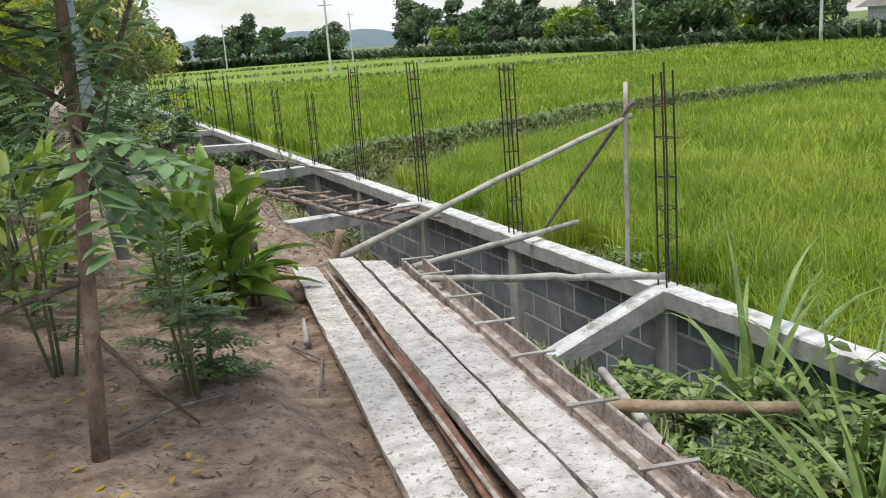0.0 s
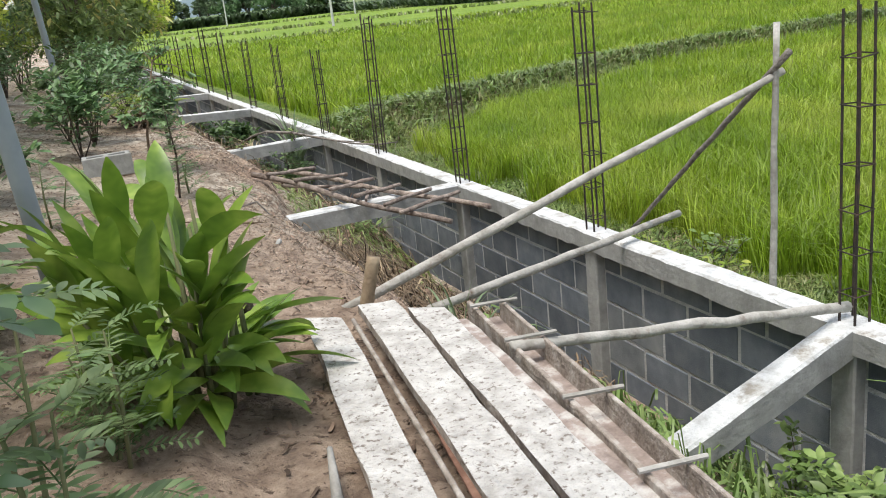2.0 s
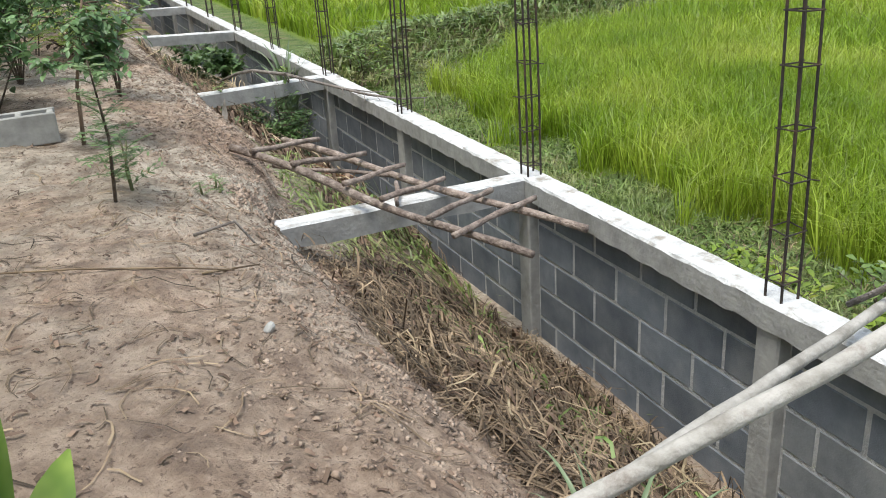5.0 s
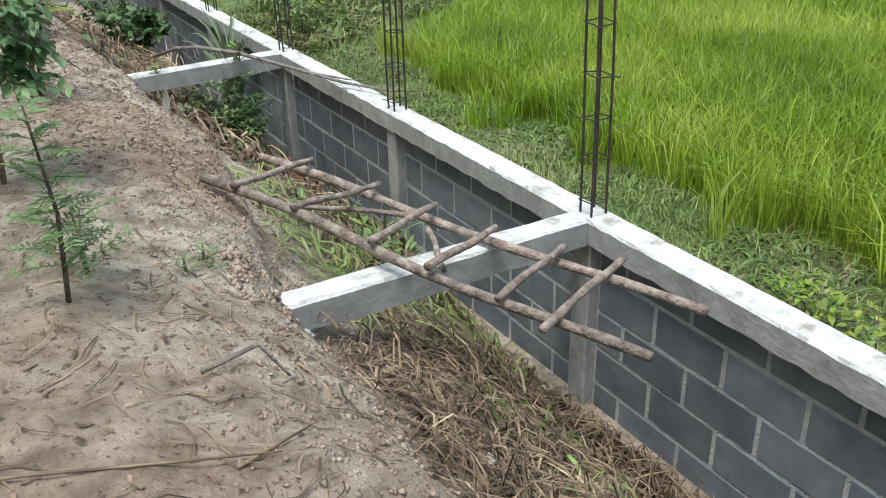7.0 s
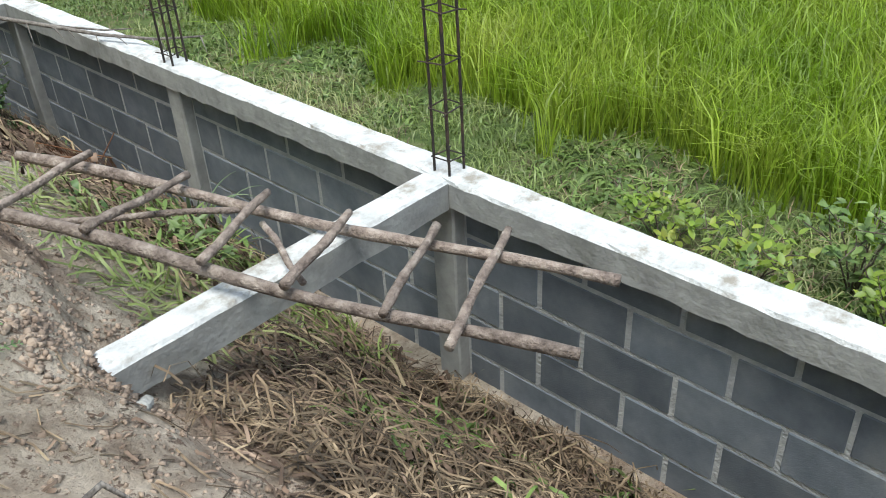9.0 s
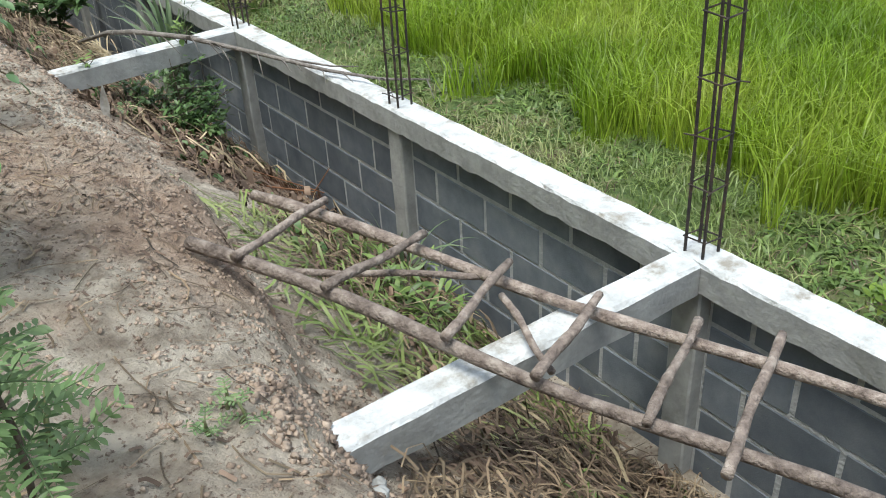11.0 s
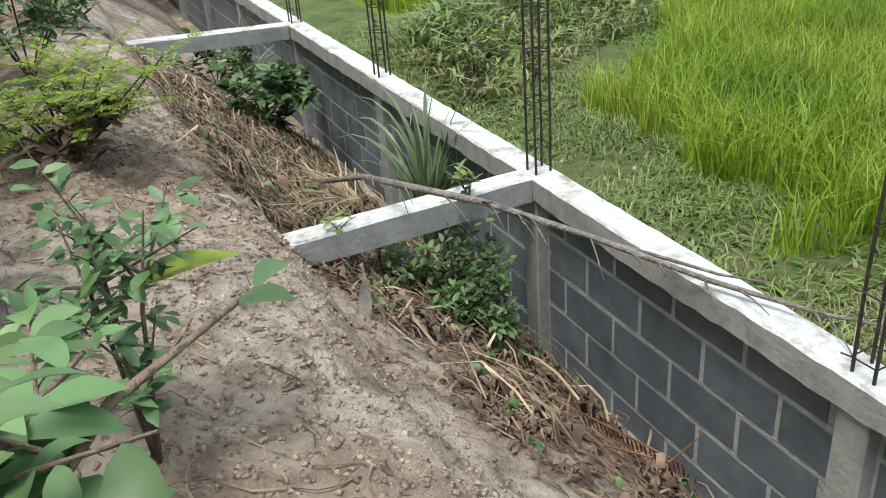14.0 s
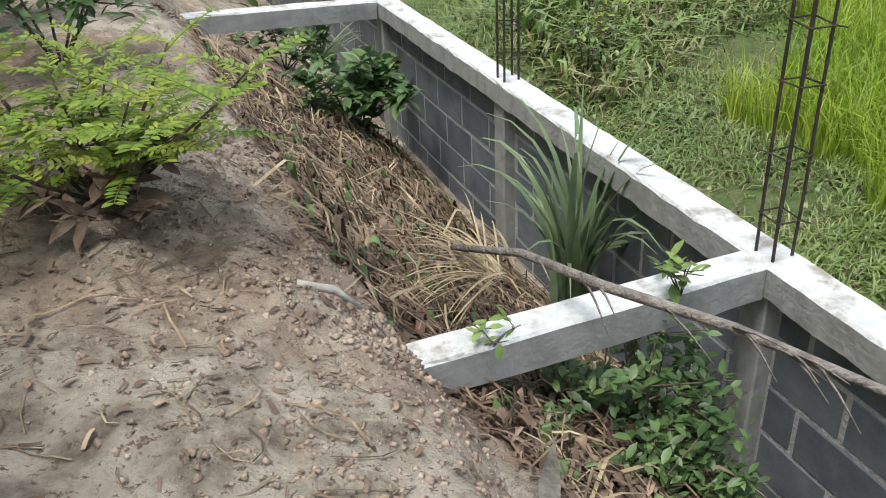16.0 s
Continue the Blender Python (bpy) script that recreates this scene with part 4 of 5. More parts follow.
# feathery plants beside the start of the path
pinnate_plant("marigold_plant", (-3.0, -1.1), 0.86, 3, 9, 0.21, 8, 0.060, M_FINE, 3, "feathery dark green marigold plant in bare soil", low=0.15, width=0.27)
pinnate_plant("marigold_plant", (-2.93, -0.98), 0.42, 4, 11, 0.2, 8, 0.055, M_FINE, 31, "feathery dark green marigold plant in bare soil", low=0.12, width=0.27)
pinnate_plant("marigold_plant", (-3.45, -0.75), 0.95, 4, 9, 0.24, 7, 0.065, M_FINE, 4, "tall feathery green plant at the edge of the hedge", low=0.2, width=0.25)
pinnate_plant("marigold_plant", (-2.93, -0.1), 0.45, 4, 9, 0.2, 8, 0.05, M_FINE, 41, "low feathery green marigold plant beside broad leaves", low=0.15, width=0.22)
pinnate_plant("sapling", (-2.235, 3.82), 0.70, 1, 32, 0.16, 8, 0.045, M_FINE, 5, "slender sapling with feathery leaves beside the path", low=0.22, width=0.26, lean=0.1, stem_r=0.009, stem_mat=M_BARK)
pinnate_plant("sapling", (-2.14, 4.02), 0.30, 2, 7, 0.16, 5, 0.05, M_FINE, 51, "small seedling with feathery leaves in soil", low=0.2, width=0.26)
pinnate_plant("sapling", (-3.05, 3.35), 0.45, 2, 10, 0.14, 6, 0.05, M_SHRUB, 52, "small bushy sapling in bare soil", low=0.1, width=0.3)
pinnate_plant("seedling", (-1.80, 4.03), 0.10, 3, 5, 0.07, 4, 0.022, M_FINE, 53, "tiny green weed growing in the path", low=0.2)
pinnate_plant("senna_bush", (-2.0, 8.85), 0.46, 14, 10, 0.32, 13, 0.045, M_LIME, 7, "low bush with yellow-green fern-like leaves and dead foliage", low=0.35, width=0.32, lean=1.7, stem_mat=M_BARK)
pinnate_plant("senna_bush", (-2.5, 9.2), 0.5, 7, 8, 0.28, 12, 0.045, M_LIME, 71, "low bush with yellow-green fern-like leaves on the bank", low=0.3, width=0.32, lean=1.7, stem_mat=M_BARK)


def bush(name, at, size, leaves, leaf_len, leaf_w, mat, seed, label, category="bush", stems=7, z0=None, group="", droop=0.5, flat=1.0):
    """Woody stems that fork, with single leaves set all along their outer halves."""
    random.seed(seed)
    at = Vector((at[0], at[1], (gz(at[0], at[1]) if z0 is None else z0) - 0.03))
    plant = thing(name, at, label, category, group)
    twigs, foliage = Soup(), Soup()
    tips = []
    for i in range(stems):
        az = 2 * math.pi * i / stems + random.uniform(-0.5, 0.5)
        top = vec(az, random.uniform(0.5, 1.45)) * 1.0
        top = Vector((top.x * size[0], top.y * size[1], top.z * size[2] * random.uniform(0.6, 1.0)))
        mid = top * 0.5 + Vector((0, 0, 0.12 * size[2]))
        twigs.tube([(0, 0, 0), mid, top], [0.005 * size[2] + 0.003, 0.004 * size[2] + 0.002, 0.002], 5)
        tips.append((Vector((0, 0, 0)), mid, top))
        for j in range(3):
            p = mid.lerp(top, random.uniform(0, 0.8))
            q = p + vec(random.uniform(0, 6.3), random.uniform(-0.1, 0.9)) * 0.32 * max(size)
            twigs.tube([p, q], [0.004 * size[2] + 0.0015, 0.0015], 4, False)
            tips.append((p, p.lerp(q, 0.5), q))
    for i in range(leaves):
        a, b, c = random.choice(tips)
        u = random.uniform(0.25, 1.0)
        p = a.lerp(b, u * 2) if u < 0.5 else b.lerp(c, u * 2 - 1)
        p = p + Vector((random.gauss(0, 0.03), random.gauss(0, 0.03), random.gauss(0, 0.02))) * max(size)
        ln = leaf_len * random.uniform(0.6, 1.2)
        foliage.leaf(p, vec(random.uniform(0, 6.3), random.uniform(-0.5, 0.9) * flat), ln, ln * leaf_w, droop, 3, 0.2, random.uniform(-0.5, 0.5), 1.0, 0.45)
    twigs.make("wood", M_BARK, plant, "", True)
    foliage.make("foliage", mat, plant, "", True)
    return plant


def clear_of_walk(a, b, gap):
    """Whether a leaf or twig from a to b stays on one side of the walked line and off it."""
    da, db = (p.x - float(np.interp(p.y, (4.18, 4.58, 4.97, 5.38), (-2.058, -1.967, -1.931, -1.922))) for p in (a, b))
    return min(abs(da), abs(db)) > gap and da * db > 0


def spray_shrub(name, at, trunk, limbs, leaf, seed, label):
    """A shrub of slender forked limbs with paired drooping oval leaves along every twig; keeps clear of the walked line."""
    random.seed(seed)
    at = Vector(at)
    plant = thing(name, at, label, "shrub")
    s = Soup()
    s.tube(trunk, [0.013 - 0.007 * i / (len(trunk) - 1) for i in range(len(trunk))], 7)
    s.make("trunk", M_TRUNK, plant, "", True)
    fol = Soup()
    for base, tip in limbs:
        base, tip = Vector(base), Vector(tip)
        mid = base.lerp(tip, 0.5) + Vector((0, 0, 0.04))
        w = Soup()
        w.tube([base, mid, tip], [0.006, 0.0045, 0.002], 5)
        ends = [(base.lerp(mid, 0.4), mid), (mid, tip)]
        for n in range(7):
            p = mid.lerp(tip, random.uniform(-0.6, 0.8))
            q = p + ((tip - base).normalized() * 0.6 + vec(random.uniform(0, 6.3), random.uniform(-0.7, 0.5))).normalized() * random.uniform(0.08, 0.15)
            if clear_of_walk(at + p, at + q, 0.03):
                w.tube([p, q], [0.0025, 0.0012], 4, False)
                ends.append((p, q))
        w.make("limb", M_TRUNK, plant, "", True)
        for p, q in ends:
            d = (q - p).normalized()
            n = max(3, int((q - p).length / 0.026))
            for i in range(n + 1):
                c = p.lerp(q, (i + 0.4) / (n + 0.4))
                if i < n and random.random() < 0.12:
                    continue
                for sg in ((-1, 1) if i < n else (0,)):
                    across = d.cross(Vector((0, 0, 1))).normalized() * sg
                    way = (across + d * 0.7 + Vector((0, 0, random.uniform(-0.5, 0.3)))).normalized()
                    if not clear_of_walk(at + c, at + c + way * leaf, 0.045):
                        continue
                    ln = leaf * random.uniform(0.65, 1.2)
                    fol.leaf(c, way, ln, ln * random.uniform(0.42, 0.52), random.uniform(0.5, 1.3), 5, 0.28, random.uniform(-0.5, 0.5), 1.4, 0.5)
    fol.make("foliage", M_SHRUB, plant, "", True)
    return plant


spray_shrub("rose_shrub", (-2.30, 5.02, gz(-2.30, 5.02) - 0.02), [(0, 0, 0), (0.03, 0.0, 0.35), (0.10, -0.01, 0.65), (0.18, -0.02, 0.92)], [
    ((0.18, -0.02, 0.92), (0.44, 0.22, 0.98)), ((0.18, -0.02, 0.90), (0.50, 0.05, 0.76)), ((0.14, -0.01, 0.80), (0.44, -0.04, 0.58)),
    ((0.18, -0.02, 0.92), (0.10, 0.22, 0.98)), ((0.15, -0.02, 0.86), (-0.12, 0.06, 0.92)), ((0.10, -0.01, 0.66), (-0.20, 0.08, 0.74)),
    ((0.10, -0.01, 0.66), (0.32, 0.16, 0.62)), ((0.06, 0.0, 0.50), (0.28, -0.10, 0.40)), ((0.05, 0.0, 0.45), (-0.16, -0.08, 0.50)),
    ((0.12, 0.0, 0.74), (0.26, -0.16, 0.66)), ((0.18, -0.02, 0.92), (0.30, 0.16, 1.00)), ((0.12, -0.01, 0.72), (0.06, -0.18, 0.56)), ((0.08, 0.0, 0.58), (0.22, -0.02, 0.52)), ((0.14, -0.01, 0.80), (0.48, 0.16, 0.70)), ((0.10, 0.0, 0.66), (0.40, -0.16, 0.46)), ((0.06, 0.0, 0.50), (0.12, -0.20, 0.44)), ((0.15, 0.0, 0.84), (-0.02, 0.10, 0.86))], 0.064, 6, "young shrub with drooping oval green leaves beside the path")
bush("rose_shrub", (-1.98, 6.31), (0.20, 0.20, 0.82), 300, 0.066, 0.5, M_SHRUB, 61, "small shrub with oval green leaves beside the path", "shrub", stems=5)
bush("dry_weed", (-1.98, 8.72), (0.50, 0.40, 0.28), 190, 0.11, 0.45, M_LITTER, 72, "withered brown leaves under the fern-leaved bush", "weed")
bush("vine_bush", (-0.46, 7.98), (0.36, 0.36, 0.92), 800, 0.055, 0.55, M_DARKLEAF, 8, "leafy dark green vine climbing by a wall post", "vine", z0=-0.85, stems=12)
bush("vine_bush", (-0.55, 7.75), (0.42, 0.55, 0.55), 420, 0.06, 0.5, M_DARKLEAF, 77, "straggling green weeds below the climbing vine", "weed", z0=-0.80, stems=9)
bush("vine_bush", (-0.35, 7.99), (0.16, 0.10, 0.17), 26, 0.075, 0.55, M_WEED, 76, "small leafy vine tip creeping over the strut", "vine", z0=0.02, stems=4)
bush("vine_bush", (-1.0, 8.0), (0.14, 0.10, 0.10), 14, 0.06, 0.5, M_WEED, 75, "few green vine leaves hanging on the strut", "vine", z0=0.02, stems=3)
bush("vine_bush", (-0.48, 11.4), (0.45, 0.75, 0.85), 950, 0.12, 0.5, M_DARKLEAF, 81, "leafy green weeds growing in the trench by the wall", "weed", z0=-0.75)
bush("vine_bush", (-0.60, 12.9), (0.5, 0.6, 0.6), 260, 0.12, 0.5, M_DARKLEAF, 82, "leafy green weeds growing in the trench by the wall", "weed", z0=-0.6)
bush("trench_weed", (-0.50, 7.72), (0.28, 0.34, 0.38), 480, 0.05, 0.5, M_DARKLEAF, 73, "low dark green weeds at the foot of the wall", "weed")
bush("trench_weed", (-0.78, 8.12), (0.28, 0.32, 0.26), 200, 0.05, 0.5, M_DARKLEAF, 74, "low dark green weeds below the strut", "weed")
bush("trench_weed", (-0.55, 5.2), (0.40, 0.7, 0.20), 200, 0.09, 0.3, M_WEED, 83, "low pale green weeds in the trench under the ladder", "weed")
bush("trench_weed", (-0.45, -0.35), (0.5, 0.6, 0.5), 600, 0.07, 0.55, M_WEED, 84, "green leafy weeds in the trench below the strut", "weed")
bush("trench_weed", (-0.75, -1.05), (0.55, 0.6, 0.55), 900, 0.06, 0.55, M_WEED, 85, "green leafy weeds with small flowers in the trench", "weed")
bush("trench_weed", (-0.40, -1.75), (0.65, 0.65, 0.85), 1300, 0.062, 0.55, M_WEED, 86, "tall green leafy weeds in the trench", "weed")
bush("trench_weed", (-1.02, -1.95), (0.5, 0.6, 0.5), 900, 0.045, 0.5, M_WEED, 87, "green leafy weeds beside the boards", "weed")
bush("trench_weed", (0.25, -1.6), (0.5, 0.5, 1.35), 420, 0.10, 0.65, M_WEED, 88, "tall green leafy weeds behind the wall", "weed", z0=-1.05)
bush("trench_weed", (-0.12, -1.95), (0.55, 0.55, 1.15), 1000, 0.075, 0.55, M_WEED, 89, "tall leafy weeds over the wall end", "weed", z0=-0.95)
bush("trench_weed", (-0.25, -1.4), (0.4, 0.45, 0.9), 700, 0.07, 0.6, M_WEED, 78, "tall leafy weeds against the wall", "weed", z0=-0.9)
bush("trench_weed", (0.5, -1.1), (0.5, 0.5, 1.3), 500, 0.09, 0.6, M_WEED, 79, "tall leafy weeds behind the wall", "weed", z0=-1.05)
for i, (x, y, h) in enumerate(((0.55, 1.6, 0.75), (0.6, 2.4, 0.8), (0.75, 3.2, 0.6), (0.8, 0.4, 0.7), (0.95, -0.6, 0.8), (1.5, 2.6, 0.5), (1.9, 12.4, 0.9), (1.35, 3.3, 0.55), (1.75, 2.9, 0.6), (1.6, 3.9, 0.45), (1.2, 2.2, 0.5), (2.3, 13.0, 0.7))):
    bush("verge_weed", (x, y), (0.35, 0.35, h), 170, 0.07, 0.55, M_LIME if i % 2 else M_WEED, 90 + i, "leafy yellow-green weed on the grass verge", "weed", z0=FIELD, group="weeds on the verge")


def tuft(name, at, n, length, width, mat, seed, label, z0=None, elev=(0.7, 1.45), droop=1.7, category="grass", az=(0, 6.3)):
    random.seed(seed)
    at = Vector((at[0], at[1], (gz(at[0], at[1]) if z0 is None else z0) - 0.02))
    plant = thing(name, at, label, category)
    for i in range(n):
        s = Soup()
        b = Vector((random.gauss(0, 0.03), random.gauss(0, 0.03), 0))
        s.leaf(b, vec(random.uniform(*az), random.uniform(*elev)), length * random.uniform(0.6, 1.1), width * random.uniform(0.7, 1.2), droop * random.uniform(0.6, 1.4), 9, 0.4, random.uniform(-0.4, 0.4), 0.8, 0.25)
        s.make("leaf", mat, plant, "", True)
    return plant


tuft("lemongrass_clump", (-0.13, 9.05), 36, 1.2, 0.05, M_PALE, 1, "clump of lemongrass with arching pale green blades by the wall", z0=-0.80, elev=(1.34, 1.54), droop=2.9)
tuft("grass_tuft", (-1.32, 1.18), 34, 0.55, 0.022, M_PALE, 2, "tuft of pale green grass at the foot of a pole")
tuft("grass_tuft", (-0.22, 5.65), 12, 0.45, 0.022, M_PALE, 3, "small tuft of pale grass growing against the wall", z0=-0.75)
tuft("cane_grass", (-0.25, -1.05), 20, 1.25, 0.055, M_WEED, 4, "tall coarse cane grass with arching blades", z0=-0.6, elev=(0.95, 1.5), droop=1.7)
tuft("cane_grass", (-0.45, -1.85), 40, 1.15, 0.055, M_WEED, 5, "coarse cane grass with arching blades in the trench", z0=-0.55, elev=(0.5, 1.35), droop=1.6)
tuft("cane_grass", (-0.95, -2.35), 34, 0.95, 0.05, M_WEED, 15, "coarse bright green grass beside the boards", z0=-0.35, elev=(0.6, 1.4), droop=1.7)
tuft("cane_grass", (-0.05, -1.55), 26, 1.2, 0.05, M_WEED, 16, "tall coarse grass arching over the wall", z0=-0.8, elev=(0.9, 1.5), droop=1.8)
tuft("cane_grass", (0.35, -0.9), 10, 0.9, 0.03, M_SHRUB, 6, "coarse grass rising behind the wall", z0=-1.05, elev=(1.0, 1.5), droop=0.7)
tuft("grass_tuft", (-0.33, 13.0), 26, 0.9, 0.03, M_PALE, 7, "clump of arching pale green grass by the wall", z0=-0.7)
tuft("dry_grass_tuft", (-0.74, 8.56), 60, 0.55, 0.009, M_STALK, 8, "bundle of dry straw lying in the trench", z0=-0.12, elev=(0.0, 0.8), droop=1.5, az=(1.2, 3.7))

# small things on the bank and in the trench
random.seed(61)


def dead_frond(points, size, seed, label):
    random.seed(seed)
    s = Soup()
    s.tube(points, 0.004, 5)
    for a, b in zip(points, points[1:]):
        a, b = Vector(a), Vector(b)
        n = max(3, int((b - a).length / 0.02))
        for i in range(n):
            p = a.lerp(b, i / n)
            for sg in (-0.35, 0.35):
                s.leaf(p, Vector((sg, 0.2, -1)), size * random.uniform(0.6, 1.1), 0.012, 0.2, 2, 0.2)
    return tagged(s.make("dead_frond", M_RUSTLEAF, None, "", True), label, "frond")


M_RUSTLEAF = leaf_material("rust_brown_leaf", [(0.13, 0.06, 0.03), (0.24, 0.11, 0.055), (0.34, 0.18, 0.09)], rough=0.8, vary=0.4)
dead_frond([(-0.52, 7.35, -0.58), (-0.36, 6.95, -0.60), (-0.20, 6.55, -0.62)], 0.13, 4, "dried brown fern frond at the foot of the wall")


stick = Soup()
stick.tube([(-0.60, 6.98, -0.55), (-0.42, 6.80, -0.60), (-0.24, 6.60, -0.62), (-0.16, 6.52, -0.46)], [0.006, 0.006, 0.005, 0.003], 6)
tagged(stick.make("twig", M_RUSTLEAF, None, "", True), "bent thin brown stick leaning on the wall", "twig", "twigs on the bank")


def twig(pts, radius, label, mat=M_DEAD):
    s = Soup()
    s.tube([(x, y, gz(x, y) + dz + radius) for x, y, dz in pts], [radius] * (len(pts) - 1) + [radius * 0.5], 6)
    return tagged(s.make("twig", mat, None, "", True), label, "twig", "twigs on the bank")


twig([(-2.75, 3.05, 0.02), (-2.45, 2.95, 0.02), (-2.1, 2.85, 0.02), (-1.9, 2.83, 0.02)], 0.004, "long thin dry twig lying on the path", M_STRAW)
twig([(-1.98, 3.25, 0.02), (-1.80, 3.28, 0.09), (-1.72, 3.20, 0.01)], 0.008, "short dark curved root sticking out of soil")
twig([(-2.02, 2.80, 0.015), (-1.78, 2.95, 0.015)], 0.006, "thin dry twig lying on the path", M_STRAW)
twig([(-1.52, 8.22, 0.0), (-1.42, 8.19, 0.02), (-1.32, 8.18, 0.0)], 0.014, "pale root lying at the rim of the bank", M_BAMBOO)
twig([(-2.50, -0.45, 0.02), (-2.42, -0.75, 0.03), (-2.55, -1.15, 0.02)], 0.006, "thin curved brown twig on soil")
twig([(-2.42, -0.50, 0.02), (-2.38, -0.32, 0.08)], 0.018, "short pale root stub by the boards", M_BAMBOO)
twig([(-3.3, -1.45, 0.02), (-3.1, -1.3, 0.05), (-2.85, -1.18, 0.03)], 0.007, "thin brown stick lying under the plants")
for x, y, z, sx, lab in ((-1.47, 3.84, -0.06, 0.028, "pale angular stone under the strut"), (-1.42, 3.95, -0.02, 0.03, "small pale stone at the rim"), (-1.9, 2.3, 0.0, 0.02, "small pale stone on the path")):
    bm = bmesh.new()
    bmesh.ops.create_icosphere(bm, subdivisions=2, radius=sx)
    for v in bm.verts:
        v.co += Vector(noise.noise_vector(v.co * 25 + Vector((x, y, 0)))) * sx * 0.5
    st = part("stone", bm, M_CONCRETE)
    st.location = (x, y, gz(x, y) + 0.01)
    tagged(st, lab, "stone")
bm = bmesh.new()
bmesh.ops.create_grid(bm, x_segments=10, y_segments=8, size=0.045)
for v in bm.verts:
    v.co += Vector((0, 0, noise.noise(v.co * 40) * 0.03 + 0.015))
bag = part("plastic_scrap", bm, M_CONCRETE_TOP, smooth=True)
bag.location = (-1.09, 3.14, gz(-1.09, 3.14) + 0.02)
tagged(bag, "crumpled white plastic scrap on dry grass", "litter")
for at, way, ln, wd, mat, name, lab in (((-1.95, 6.38, 0.78), (1.0, -0.05, 0.25), 0.26, 0.095, M_LIME, "broad_leaf", "single broad yellow-green leaf beside a shrub"), ((-0.72, 8.19, -0.72), (0.1, 0.0, 1.0), 0.22, 0.08, M_LITTER, "dead_leaf", "curled pale brown dead leaf standing in weeds"), ((-1.08, 7.50, -0.22), (0.1, 0.1, 1.0), 0.24, 0.06, M_BAMBOO, "dead_leaf", "curled pale dead leaf sheath standing in the trench")):
    s = Soup()
    s.leaf(at, way, ln, wd, 0.5, 8, 0.3, 0.1)
    tagged(s.make(name, mat, None, "", True), lab, "leaf")
for i in range(22):
    x, y = -3.55 + random.random() * 0.45, -2.2 + random.random() * 1.3
    s = Soup()
    s.leaf((0, 0, 0), vec(random.uniform(0, 6.3), 0.2), 0.042, 0.02, 0.5, 4, 0.3, 0.0, 1.5)
    lf = s.make("yellow_leaf", M_YELLOW, None, "", True)
    lf.location = (x, y, gz(x, y) + 0.015)
    tagged(lf, "fallen yellow leaf on bare soil", "leaf", "fallen yellow leaves")

# slender tree at the start of the path
random.seed(14)
t_at = Vector((-3.36, -1.57, gz(-3.36, -1.57) - 0.03))
tree0 = thing("young_tree", t_at, "slender young tree with rough bark and feathery leaves", "tree")
tk = Soup()
tk.tube([(0, 0, 0), (0.03, 0, 0.35), (0.065, 0, 0.75), (0.09, 0.01, 1.0), (0.105, 0.02, 1.35), (0.10, 0.03, 1.9), (0.16, 0.03, 2.5)], [0.028, 0.026, 0.022, 0.02, 0.018, 0.014, 0.006], 9)
tk.make("trunk", M_TRUNK, tree0, "", True)
TREE_LIMBS = (((0.095, 0.01, 1.02), (0.22, 0.0, 1.22), (0.36, 0.0, 1.55), (0.50, 0.0, 1.95)), ((0.07, 0, 0.8), (0.13, 0.1, 0.9), (0.2, 0.25, 1.1)), ((0.095, 0, 1.1), (-0.1, 0.05, 1.25), (-0.35, 0.1, 1.5)), ((0.03, 0, 0.45), (0.16, -0.05, 0.28), (0.3, -0.1, 0.12)), ((0.1, 0, 1.5), (0.22, 0.2, 1.55), (0.36, 0.45, 1.5)), ((0.05, 0, 0.6), (-0.2, -0.03, 0.55), (-0.5, -0.06, 0.52)), ((0.10, 0, 1.3), (-0.2, 0.2, 1.4), (-0.6, 0.3, 1.45)), ((0.36, 0.0, 1.55), (0.58, 0.08, 1.80), (0.80, 0.12, 1.95)), ((0.10, 0, 1.6), (-0.1, -0.1, 1.7), (-0.3, -0.1, 1.62)))
fol = Soup()
for li, pts in enumerate(TREE_LIMBS):
    s = Soup()
    s.tube(pts, [0.011, 0.008, 0.005, 0.003][:len(pts)], 6)
    s.make("limb", M_BARK, tree0, "", True)
    if li in (3, 5):
        continue
    for j in range(13):
        u = random.uniform(0.3, 1.0) * (len(pts) - 1)
        k = min(int(u), len(pts) - 2)
        p = Vector(pts[k]).lerp(Vector(pts[k + 1]), u - k)
        way = vec(random.uniform(0, 6.3), random.uniform(-0.4, 0.5))
        if (p + way * 0.3).x > 0.40 and p.z < 1.75:
            continue
        pinnate(fol, p, way, 0.30, 9, 0.075, 0.6, 0.40)
for base, az, el in (((0.10, 0.32, 1.06), 0.3, -0.5), ((0.16, 0.30, 1.0), 1.4, -0.9), ((0.02, 0.2, 0.95), -0.6, -0.3), ((-0.1, 0.1, 1.2), 3.0, -0.3)):
    pinnate(fol, base, vec(az, el), 0.36, 9, 0.085, 0.7, 0.42)
limb = Soup()
limb.tube([(0.09, 0.01, 1.0), (0.08, -0.2, 1.06), (0.09, -0.44, 1.06)], [0.009, 0.006, 0.003], 6)
limb.make("limb", M_BARK, tree0, "", True)
for base, way in (((0.09, -0.44, 1.06), (0.7, -0.5, -0.15)), ((0.08, -0.3, 1.05), (0.6, -0.1, -0.1)), ((0.085, -0.35, 1.05), (0.5, -0.3, -0.9)), ((0.09, -0.42, 1.05), (0.1, -0.6, -0.7)), ((0.08, -0.2, 1.04), (0.55, 0.1, -0.7))):
    pinnate(fol, base, Vector(way), 0.31, 8, 0.095, 0.5, 0.42)
fol.make("foliage", M_SHRUB, tree0, "", True)

